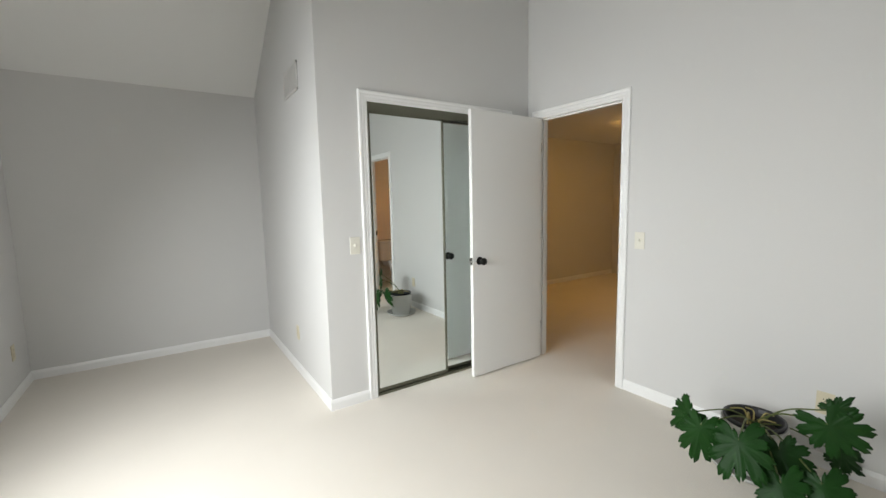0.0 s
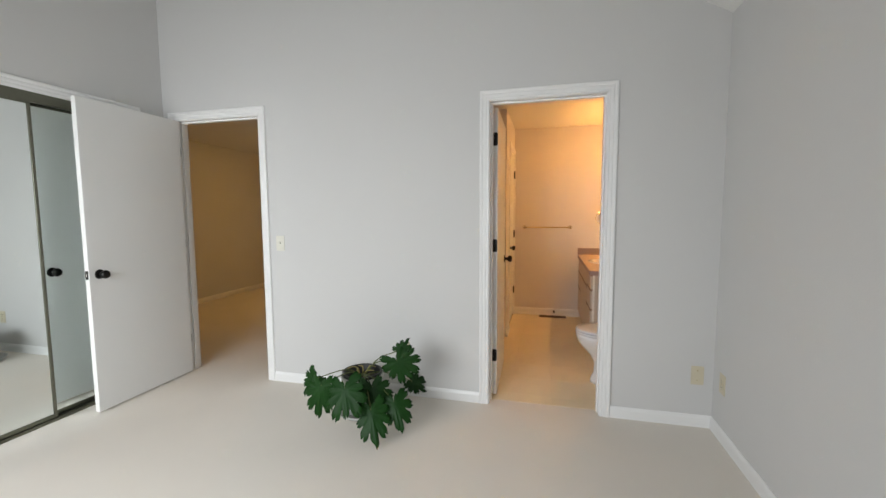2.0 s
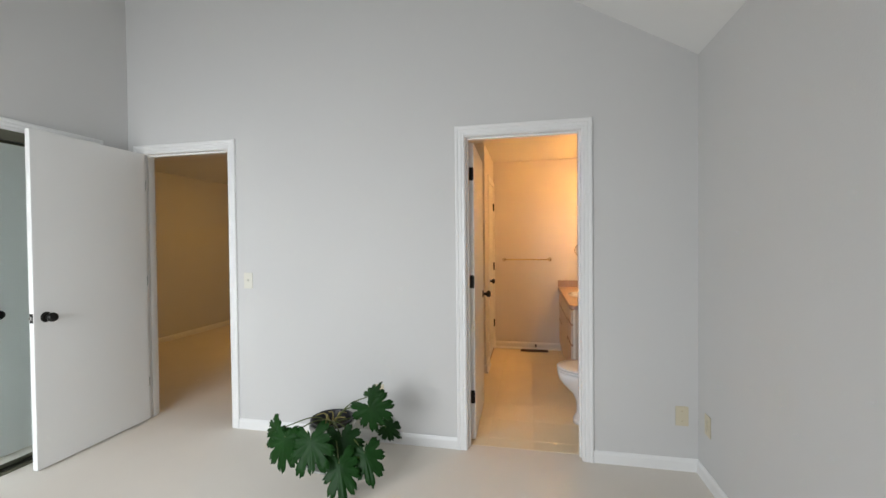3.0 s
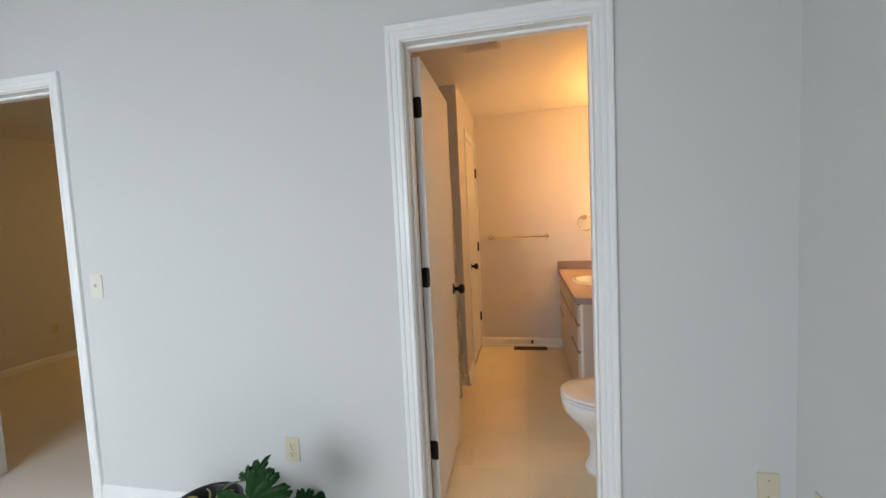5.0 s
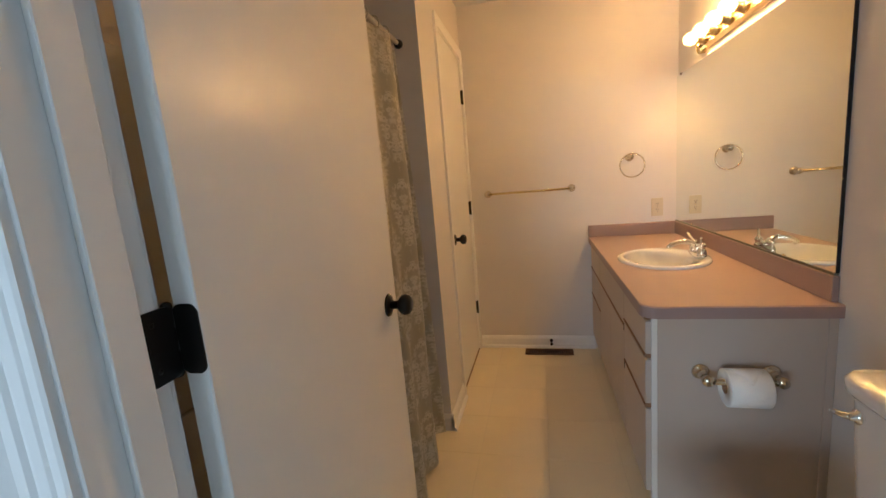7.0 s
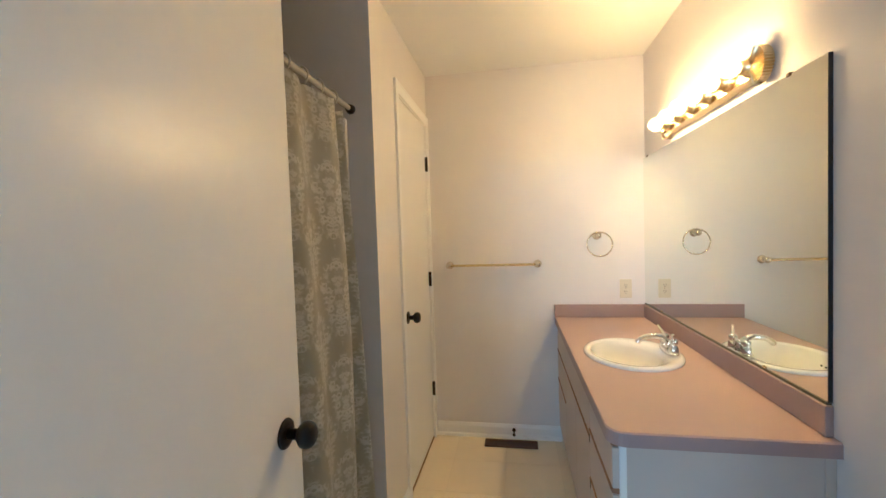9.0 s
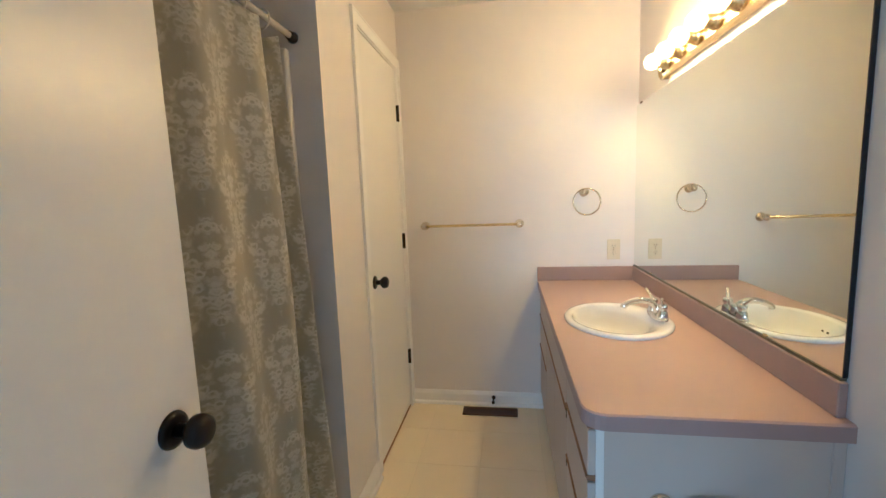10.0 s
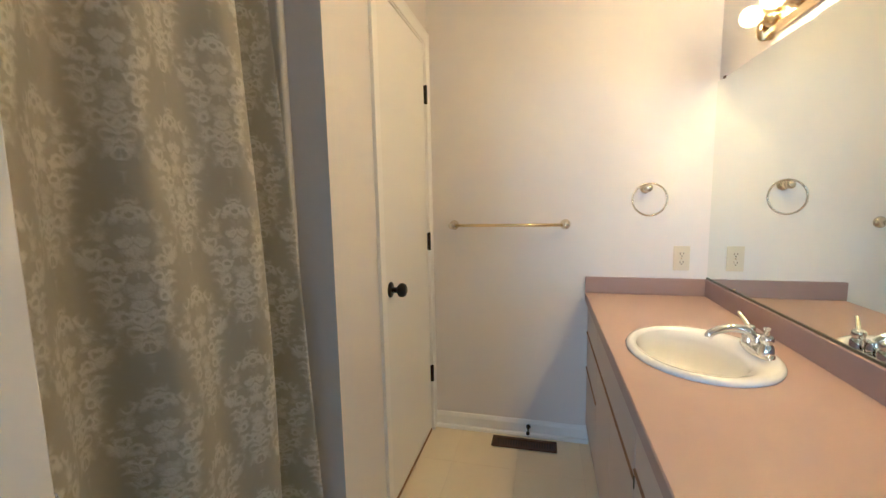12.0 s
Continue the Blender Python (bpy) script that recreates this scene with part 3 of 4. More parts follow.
# ---- wall plates ----
def plate(kind, at, out, label, material=ALMOND, w=0.070, h=0.115):
    """An outlet, switch or blank plate at a wall place; out is the way into the room."""
    o = Vector((*out, 0))
    s = Vector((-out[1], out[0], 0))

    def slab(ca, cz, wa, hz, d0, d1, bev=0.0):
        c = Vector(at) + s * ca + Vector((0, 0, cz))
        p, q = c - s * wa / 2 + o * d0, c + s * wa / 2 + o * d1
        return box(min(p.x, q.x), max(p.x, q.x), min(p.y, q.y), max(p.y, q.y), c.z - hz / 2, c.z + hz / 2, bev, 2)

    t = thing({"outlet": "wall_outlet", "switch": "light_switch", "blank": "cover_plate"}[kind], label, {"outlet": "outlet", "switch": "light switch", "blank": "cover plate"}[kind], at)
    part("plate", slab(0, 0, w, h, 0.0, 0.006, 0.0022), material, t)
    if kind == "outlet":
        for z in (-0.0195, 0.0195):
            f = part("socket", slab(0, z, 0.033, 0.028, 0.006, 0.0085, 0.0012), material, t)
            part("slot", slab(-0.0065, z + 0.003, 0.0026, 0.009, 0.0080, 0.0088), DARK, f)
            part("slot", slab(0.0065, z + 0.003, 0.0026, 0.007, 0.0080, 0.0088), DARK, f)
            part("slot", slab(0.0, z - 0.0085, 0.0048, 0.0045, 0.0080, 0.0088), DARK, f)
    if kind == "switch":
        part("toggle", slab(0, 0.004, 0.009, 0.016, 0.004, 0.017, 0.002), material, t)
        part("toggle_slot", slab(0, 0, 0.012, 0.026, 0.005, 0.0068), material, t)
    for z in ((-0.0,) if kind == "outlet" else (-0.03, 0.03)):
        part("screw", slab(0, z, 0.0055, 0.0055, 0.0055, 0.0070, 0.001), BRASS if material is ALMOND else material, t)


plate("switch", (-1.627, YC, 1.10), (0, -1), "white light switch on the closet wall", WHITEPL)
plate("switch", (0, 1.604, 1.09), (-1, 0), "white light switch beside the hall doorway", WHITEPL)
plate("outlet", (0, 0.606, 0.335), (-1, 0), "almond wall outlet above the plant")
plate("blank", (0, -1.272, 0.322), (-1, 0), "almond blank cover plate low in the corner")
plate("outlet", (-0.137, YS, 0.330), (0, 1), "almond wall outlet low by the corner")
plate("outlet", (XV, 3.44, 0.34), (-1, 0), "almond wall outlet low in the alcove")
plate("outlet", (XW, 4.25, 0.34), (1, 0), "almond wall outlet low in the alcove")
plate("outlet", (1.836, 4.60, 0.36), (0, -1), "almond wall outlet low in the hall")
plate("outlet", (XB, -1.170, 0.968), (-1, 0), "almond wall outlet above the backsplash")

# ---- air vents ----
v = thing("wall_vent", "white louvred return-air vent high on the wall", "air vent", (XV, 3.20, 2.19))
y0, y1, z0, z1 = 3.03, 3.39, 2.175, 2.37
for a, b, c, d in ((y0, y1, z0, z0 + 0.018), (y0, y1, z1 - 0.018, z1), (y0, y0 + 0.018, z0, z1), (y1 - 0.018, y1, z0, z1), ((y0 + y1) / 2 - 0.008, (y0 + y1) / 2 + 0.008, z0, z1)):
    part("frame", box(XV - 0.011, XV, a, b, c, d, 0.002, 1), VENTM, v)
part("backing", box(XV - 0.002, XV - 0.0005, y0, y1, z0, z1), DARK, v)
n = 24
for i in range(n):
    y = y0 + 0.022 + (y1 - y0 - 0.044) * (i + 0.5) / n
    part("slat", box(XV - 0.009, XV - 0.002, y - 0.0032, y + 0.0020, z0 + 0.018, z1 - 0.018), VENTM, v)

v = thing("ceiling_fan_grille", "white slotted exhaust grille in the bathroom ceiling", "air vent", (0.865, -0.23, ZB))
x0, x1, y0, y1 = 0.745, 0.985, -0.337, -0.117
for a, b, c, d in ((x0, x1, y0, y0 + 0.02), (x0, x1, y1 - 0.02, y1), (x0, x0 + 0.02, y0, y1), (x1 - 0.02, x1, y0, y1)):
    part("frame", box(a, b, c, d, ZB - 0.016, ZB, 0.003, 1), VENTM, v)
part("backing", box(x0, x1, y0, y1, ZB - 0.003, ZB - 0.001), DARK, v)
for i in range(16):
    y = y0 + 0.02 + (y1 - y0 - 0.04) * (i + 0.5) / 16
    part("slat", box(x0 + 0.018, x1 - 0.018, y - 0.004, y + 0.004, ZB - 0.014, ZB - 0.003), VENTM, v)

v = thing("floor_register", "brown slotted metal floor register", "floor register", (2.54, -0.452, 0.003))
x0, x1, y0, y1 = 2.492, 2.585, -0.616, -0.288
for a, b, c, d in ((x0, x1, y0, y0 + 0.02), (x0, x1, y1 - 0.02, y1), (x0, x0 + 0.02, y0, y1), (x1 - 0.02, x1, y0, y1)):
    part("frame", box(a, b, c, d, 0.003, 0.010, 0.002, 1), BRONZE, v)
part("well", box(x0 + 0.01, x1 - 0.01, y0 + 0.01, y1 - 0.01, 0.0035, 0.0045), DARK, v)
for i in range(22):
    y = y0 + 0.02 + (y1 - y0 - 0.04) * (i + 0.5) / 22
    part("louver", box(x0 + 0.02, x1 - 0.02, y - 0.0025, y + 0.0025, 0.004, 0.008), BRONZE, v)

s = thing("door_stop", "small dark spring door stop on the baseboard", "door stop", (XB - 0.012, -0.471, 0.055))
part("stem", lathe([(0.012, 0.0), (0.012, 0.005), (0.006, 0.007), (0.005, 0.058), (0.004, 0.06)], (XB - 0.012, -0.471, 0.055), "-x", 14), BLACK, s)
part("tip", lathe([(0.0085, 0.058), (0.0095, 0.062), (0.0095, 0.072), (0.006, 0.076), (0.0, 0.0765)], (XB - 0.012, -0.471, 0.055), "-x", 14), BLACK, s)

# ---- bathroom: vanity ----
VX, VY = 1.14, -0.775
van = thing("vanity_cabinet", "almond laminate vanity cabinet with oak finger pulls", "cabinet", ((VX + XB) / 2, -1.03, 0))
part("end_panel", box(VX, VX + 0.018, YM + 0.002, VY - 0.020, 0.0, 0.752, 0.001, 1), CABINET, van)
part("edge_band", box(VX - 0.001, VX + 0.018, VY - 0.020, VY - 0.002, 0.0, 0.752, 0.001, 1), CABEDGE, van, "pale edge band")
part("filler_strip", box(VX - 0.004, VX + 0.006, YM + 0.001, YM + 0.026, 0.0, 0.752, 0.001, 1), CABINET, van)
part("body", box(VX + 0.018, XB - 0.002, YM + 0.002, VY - 0.004, 0.10, 0.635), CABINET, van)
part("face_frame", box(VX + 0.018, XB - 0.002, VY - 0.016, VY - 0.004, 0.635, 0.752), CABINET, van)
part("toe_kick", box(VX + 0.018, XB - 0.002, VY - 0.075, VY - 0.06, 0.0, 0.10), CABINET, van)


def front(kind, x0, x1, z0, z1, pull_z=None):
    p = part(kind, box(x0, x1, VY - 0.003, VY + 0.016, z0, z1, 0.002, 1), CABINET, van)
    if pull_z is not None:
        ring = [(0.0, 0.0), (0.020, 0.004), (0.024, 0.012), (0.018, 0.016), (0.0, 0.016)]
        part("finger_pull", sweep([[(x, VY - 0.003 + d, pull_z + h) for d, h in ring] for x in (x0, x1)]), OAK, p, "oak finger pull strip")


front("drawer", VX + 0.006, 1.505, 0.620, 0.735, 0.604)
front("drawer", VX + 0.006, 1.505, 0.440, 0.600, 0.424)
front("drawer", VX + 0.006, 1.505, 0.105, 0.420)
part("finger_pull", sweep([[(x, VY - 0.003 + d, 0.738 + h) for d, h in [(0.0, 0.0), (0.020, 0.004), (0.024, 0.010), (0.0, 0.012)]] for x in (VX + 0.006, 1.505)]), OAK, van, "oak finger pull strip")
front("false_front", 1.512, 2.235, 0.594, 0.748, 0.578)
front("door", 1.512, 1.872, 0.105, 0.574)
front("door", 1.876, 2.235, 0.105, 0.574)
front("drawer", 2.242, XB - 0.006, 0.594, 0.748, 0.578)
front("drawer", 2.242, XB - 0.006, 0.410, 0.574, 0.394)
front("drawer", 2.242, XB - 0.006, 0.105, 0.390)
for z in (0.565, 0.395):
    part("catch", box(1.503, 1.512, VY + 0.008, VY + 0.018, z, z + 0.03, 0.001, 1), DARK, van, "small black catch")

# countertop with an oval cut-out
SX, SY, SA, SB_ = 1.848, -0.995, 0.236, 0.196
X0, Y0, ZC = 1.117, -0.745, 0.792
bm = bmesh.new()
N = 72
# outer line: rounded front corner at the open end
outer = []
def rect_point(a):
    """The countertop's outline in the direction a from the basin's middle."""
    c, s_ = math.cos(a), math.sin(a)
    lim = []
    if c > 1e-9: lim.append((XB - SX) / c)
    if c < -1e-9: lim.append((X0 - SX) / c)
    if s_ > 1e-9: lim.append((Y0 - SY) / s_)
    if s_ < -1e-9: lim.append((YM - SY) / s_)
    d = min(lim)
    return SX + d * c, SY + d * s_

R_ = 0.05
angs = sorted([2 * math.pi * i / N for i in range(N)] + [math.atan2(y - SY, x - SX) % (2 * math.pi) for x, y in ((XB, Y0), (X0, YM), (XB, YM), (X0 + R_, Y0), (X0, Y0 - R_))] + [math.atan2(Y0 - R_ + R_ * math.sin(t) - SY, X0 + R_ - R_ * math.cos(t) - SX) % (2 * math.pi) for t in (0.26, 0.52, 0.79, 1.05, 1.31)])
for a in angs:
    x, y = rect_point(a)
    if x < X0 + R_ and y > Y0 - R_:
        cx, cy = X0 + R_, Y0 - R_
        u = Vector((math.cos(a), math.sin(a)))
        o = Vector((SX - cx, SY - cy))
        bq = o.dot(u)
        d = -bq + math.sqrt(max(0.0, bq * bq - (o.length_squared - R_ * R_)))
        x, y = SX + d * u.x, SY + d * u.y
    outer.append((x, y))
levels = [(0.0, ZC - 0.040), (0.0, ZC - 0.004), (0.004, ZC)]
rings = []
for inset, z in levels:
    rings.append([bm.verts.new((x + (SX - x) * inset / 0.6, y + (SY - y) * inset / 0.4 if abs(y - YM) > 1e-3 else y, z)) for x, y in outer])
inner = [bm.verts.new((SX + 0.93 * SA * math.cos(a), SY + 0.93 * SB_ * math.sin(a), ZC)) for a in angs]
low = [bm.verts.new((SX + 0.93 * SA * math.cos(a), SY + 0.93 * SB_ * math.sin(a), ZC - 0.04)) for a in angs]
rings = [low] + rings + [inner]
for p, q in zip(rings, rings[1:] + [low]):
    for i in range(len(angs)):
        j = (i + 1) % len(angs)
        bm.faces.new((p[i], p[j], q[j], q[i]))
bmesh.ops.recalc_face_normals(bm, faces=bm.faces)
top = thing("countertop", "mauve laminate vanity top with a low backsplash", "countertop", ((X0 + XB) / 2, -1.02, ZC - 0.04))
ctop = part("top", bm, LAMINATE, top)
ctop.data.materials.append(LAMINATE_SHADED)
# upright faces take the darker copy, their shade put into the colour
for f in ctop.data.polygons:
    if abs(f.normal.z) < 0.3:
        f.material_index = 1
# both backsplashes wear the painted-in shade too
part("backsplash", box(X0 + 0.028, XB - 0.0005, YM + 0.001, YM + 0.021, ZC, 0.872, 0.002, 1), LAMINATE_SHADED, top, "mauve backsplash along the mirror")
part("backsplash", box(XB - 0.020, XB - 0.001, YM + 0.0215, Y0 + 0.001, ZC, 0.872, 0.002, 1), LAMINATE_SHADED, top, "mauve backsplash on the end wall")

# basin
bm = bmesh.new()
prof = [(0.90, -0.012), (1.0, 0.0), (1.005, 0.006), (0.985, 0.012), (0.93, 0.014), (0.86, 0.012)]
N2 = 64
rr = []
for k, h in prof:
    rr.append([bm.verts.new((SX + k * SA * math.cos(2 * math.pi * i / N2), SY + k * SB_ * math.sin(2 * math.pi * i / N2), ZC + h)) for i in range(N2)])
# the bowl lies towards the front; the deck behind holds the tap
for k, h in ((0.82, 0.004), (0.79, -0.02), (0.75, -0.05), (0.67, -0.085), (0.52, -0.112), (0.30, -0.128), (0.09, -0.134)):
    rr.append([bm.verts.new((SX + k * SA * math.cos(2 * math.pi * i / N2), SY + 0.022 + k * (SB_ - 0.022) * math.sin(2 * math.pi * i / N2), ZC + h)) for i in range(N2)])
for p, q in zip(rr, rr[1:]):
    for i in range(N2):
        j = (i + 1) % N2
        bm.faces.new((p[i], p[j], q[j], q[i])).smooth = True
bmesh.ops.recalc_face_normals(bm, faces=bm.faces)
sink = thing("basin", "white oval drop-in ceramic basin", "sink", (SX, SY, ZC))
part("bowl", bm, CERAMIC, sink)
part("drain", lathe([(0.0, 0.0), (0.012, 0.001), (0.016, 0.003), (0.024, 0.003), (0.027, 0.0), (0.027, -0.006)], (SX, SY + 0.022, ZC - 0.133), "z", 24), CHROME, sink, "chrome drain")
for dx in (-0.013, 0.013):
    part("overflow_hole", lathe([(0.0, 0.002), (0.006, 0.002), (0.006, 0.0)], (SX + dx, SY + 0.022 + 0.77 * (SB_ - 0.022), ZC - 0.040), "-y", 14), DARK, sink)

# tap
FX, FY, FZ = 1.848, -1.145, ZC + 0.0125
tap = thing("basin_tap", "chrome two-handle centerset tap on the basin", "tap", (FX, FY, FZ))
base = lathe([(0.027, 0.0), (0.029, 0.004), (0.028, 0.012), (0.022, 0.016), (0.0, 0.017)], (0, 0, 0), "z", 28)
bmesh.ops.scale(base, verts=base.verts, vec=(2.9, 1.0, 1.0))
bmesh.ops.translate(base, verts=base.verts, vec=(FX, FY, FZ))
part("base_plate", base, CHROME, tap)
body = lathe([(0.017, 0.012), (0.017, 0.028), (0.014, 0.044), (0.0125, 0.052), (0.0, 0.054)], (FX, FY, FZ), "z", 20)
part("spout_base", body, CHROME, tap)
part("spout", tube(arc([(FX, FY, FZ + 0.030), (FX, FY + 0.022, FZ + 0.058), (FX, FY + 0.055, FZ + 0.068), (FX, FY + 0.095, FZ + 0.062), (FX, FY + 0.120, FZ + 0.048), (FX, FY + 0.126, FZ + 0.036)], 5), 0.0130, 14, 0.85), CHROME, tap)
for sx in (-1, 1):
    hx = FX + sx * 0.051
    hd = part("handle", lathe([(0.020, 0.008), (0.021, 0.014), (0.018, 0.034), (0.014, 0.040), (0.013, 0.044), (0.017, 0.048), (0.017, 0.060), (0.012, 0.066), (0.0, 0.068)], (hx, FY, FZ), "z", 20), CHROME, tap)
    part("lever", tube(arc([(hx, FY, FZ + 0.060), (hx + sx * 0.012, FY + 0.005, FZ + 0.072), (hx + sx * 0.026, FY + 0.011, FZ + 0.086), (hx + sx * 0.037, FY + 0.015, FZ + 0.095)], 4), 0.0070, 10, 0.75), CHROME, hd)
part("lift_rod", lathe([(0.0, 0.075), (0.004, 0.074), (0.005, 0.068), (0.002, 0.064), (0.002, 0.010)], (FX, FY - 0.018, FZ), "z", 12), CHROME, tap)

# ---- mirror and lamp bar ----
mi = thing("wall_mirror", "large frameless wall mirror above the vanity", "mirror", (1.89, YM, 0.874))
part("glass", box(1.153, XB - 0.004, YM + 0.006, YM + 0.0105, 0.880, 1.752), MIRROR, mi)
part("edge", box(1.150, 1.1528, YM + 0.001, YM + 0.0105, 0.880, 1.752), EDGE, mi, "dark cut edge")
part("backing", box(1.153, XB - 0.004, YM + 0.001, YM + 0.0058, 0.880, 1.7515), EDGE, mi)
for x, z in ((1.30, 1.752), (2.56, 1.752), (1.42, 0.880), (2.35, 0.880)):
    part("clip", box(x - 0.008, x + 0.008, YM + 0.001, YM + 0.014, z - 0.005, z + 0.006, 0.002, 2), BRASS if z < 1 else BRONZE, mi, "small mirror clip")
part("channel", box(1.153, XB - 0.004, YM + 0.001, YM + 0.014, 0.8725, 0.8798), OLIVE, mi, "thin metal channel")

LX0, LX1, LZ = 1.425, 2.190, 1.830
bar = thing("vanity_light_bar", "polished brass light bar with globe bulbs and shell ends", "wall lamp", ((LX0 + LX1) / 2, YM, LZ))
ring = [(0.001, -0.044), (0.012, -0.044), (0.020, -0.038), (0.025, -0.026), (0.025, 0.026), (0.020, 0.038), (0.012, 0.044), (0.001, 0.044)]
part("bar", sweep([[(x, YM + d, LZ + h) for d, h in ring] for x in (LX0, LX1)]), BRASS, bar)
for ex, sgn in ((LX0, -1), (LX1, 1)):
    # fan-shaped shell of ribs
    bm = bmesh.new()
    K = 18
    rim_in, rim_out = [], []
    c0 = bm.verts.new((ex - sgn * 0.003, YM + 0.040, LZ))
    for i in range(K * 2 + 1):
        a = -math.pi / 2 + math.pi * i / (2 * K)
        up = i % 2
        r1, r2 = 0.021, 0.054 + 0.005 * up
        rim_in.append(bm.verts.new((ex - sgn * 0.003 + sgn * r1 * math.cos(a), YM + 0.044 + 0.002 * up, LZ + r1 * math.sin(a))))
        rim_out.append(bm.verts.new((ex - sgn * 0.003 + sgn * r2 * math.cos(a) * 1.0, YM + 0.030 + 0.007 * up, LZ + r2 * math.sin(a))))
    for i in range(K * 2):
        bm.faces.new((c0, rim_in[i], rim_in[i + 1]))
        bm.faces.new((rim_in[i], rim_out[i], rim_out[i + 1], rim_in[i + 1]))
    ext = bmesh.ops.extrude_face_region(bm, geom=bm.faces[:])
    bmesh.ops.translate(bm, verts=[g for g in ext["geom"] if isinstance(g, bmesh.types.BMVert)], vec=(0, -0.028, 0))
    bmesh.ops.recalc_face_normals(bm, faces=bm.faces)
    part("shell_end", bm, BRASS, bar, "fluted brass shell")
for i in range(6):
    x = LX0 + 0.030 + (LX1 - LX0 - 0.062) * i / 5
    sk = part("socket", lathe([(0.032, 0.022), (0.034, 0.032), (0.030, 0.040), (0.024, 0.046), (0.022, 0.064), (0.0, 0.065)], (x, YM, LZ + 0.005), "y", 20), BRASS, bar, "brass bulb cup")
    part("bulb", lathe([(0.014, 0.060), (0.018, 0.068)] + [(0.0325 * math.sin(t), 0.089 - 0.0325 * math.cos(t)) for t in [0.55 + (math.pi - 0.55) * k / 14 for k in range(15)]], (x, YM, LZ + 0.009), "y", 24), GLOBE, sk, "lit clear globe bulb")
    core = lathe([(0.0, -0.026), (0.012, -0.023), (0.019, -0.013), (0.021, 0.0), (0.019, 0.013), (0.012, 0.023), (0.0, 0.026)], (x, YM + 0.089, LZ + 0.009), "x", 16)
    part("filament", core, FILAMENT, sk, "bright glowing filament")

# ---- towel fittings ----
def post(parent, at, label="round nickel post"):
    return part("post", lathe([(0.024, 0.0), (0.025, 0.004), (0.018, 0.009), (0.011, 0.013), (0.010, 0.045), (0.014, 0.050), (0.018, 0.058), (0.018, 0.066), (0.012, 0.073), (0.0, 0.075)], at, "-x", 24), NICKEL, parent, label)


tb = thing("towel_bar", "brass and nickel towel bar on the end wall", "towel bar", (XB, -0.36, 1.13))
post(tb, (XB, -0.085, 1.131))
post(tb, (XB, -0.646, 1.131))
part("rod", tube([(XB - 0.060, -0.085, 1.131), (XB - 0.060, -0.646, 1.131)], 0.0078, 14), BRASS, tb, "polished brass rod")
tg = thing("towel_ring", "nickel towel ring on the end wall", "towel ring", (XB, -1.0, 1.29))
post(tg, (XB, -1.005, 1.297))
RR = 0.073
part("ring", tube([(XB - 0.058 + 0.004 * math.cos(t), -1.012 + RR * math.sin(t), 1.297 - 0.052 + RR * math.cos(t)) for t in [2 * math.pi * k / 40 for k in range(40)]] + [(XB - 0.054, -1.012, 1.297 - 0.052 + RR)], 0.0045, 10), NICKEL, tg, "thin brass-nickel ring")

# toilet paper on the cabinet's end
hp = thing("paper_holder", "nickel toilet paper holder on the cabinet end", "paper holder", (VX, -1.02, 0.575))
for y in (-0.922, -1.122):
    part("post", lathe([(0.026, 0.0), (0.027, 0.004), (0.020, 0.010), (0.012, 0.014), (0.011, 0.050), (0.016, 0.056), (0.019, 0.066), (0.016, 0.076), (0.0, 0.082)], (VX, y, 0.566), "-x", 22), NICKEL, hp)
part("roller", tube([(VX - 0.066, -0.94, 0.563), (VX - 0.066, -1.12, 0.563)], 0.009, 12), NICKEL, hp)
pr = thing("toilet_roll", "white toilet roll with a folded point", "toilet paper", (VX - 0.066, -1.02, 0.52))
part("roll", lathe([(0.020, -0.056), (0.056, -0.056), (0.0582, -0.054), (0.0582, 0.054), (0.056, 0.056), (0.020, 0.056), (0.020, -0.056)], (VX - 0.066, -1.024, 0.546), "y", 40), PAPER, pr)
part("core", lathe([(0.0195, -0.0565), (0.0195, 0.0565), (0.0175, 0.0565), (0.0175, -0.0565), (0.0195, -0.0565)], (VX - 0.066, -1.024, 0.546), "y", 28), OAK, pr, "brown card core")
bm = bmesh.new()
cols = []
for k in range(9):
    a = radians(-12 + 8.5 * k)
    rad = 0.0592
    cols.append([bm.verts.new((VX - 0.066 - rad * math.sin(a), -1.024 + q * 0.054 * (1 - k / 8.2), 0.546 + rad * math.cos(a))) for q in (-1, 0, 1)])
for p, q in zip(cols, cols[1:]):
    for i in range(2):
        bm.faces.new((p[i], p[i + 1], q[i + 1], q[i])).smooth = True
bmesh.ops.recalc_face_normals(bm, faces=bm.faces)
bmesh.ops.solidify(bm, geom=bm.faces[:], thickness=0.0006)
bmesh.ops.recalc_face_normals(bm, faces=bm.faces)
part("folded_sheet", bm, PAPER, pr)

# ---- toilet ----
TX = 0.56
wc = thing("toilet", "white two-piece toilet with the lid down", "toilet", (TX, -0.95, 0))


def loop(cx, cy, a, bf, bb, z, n=40):
    """An egg-shaped ring: half-width a, front reach bf, back reach bb."""
    return [(cx + a * math.cos(t) * (1.0 if math.sin(t) < 0 else 1.0), cy + (bf if math.sin(t) > 0 else bb) * math.sin(t), z) for t in [2 * math.pi * i / n for i in range(n)]]


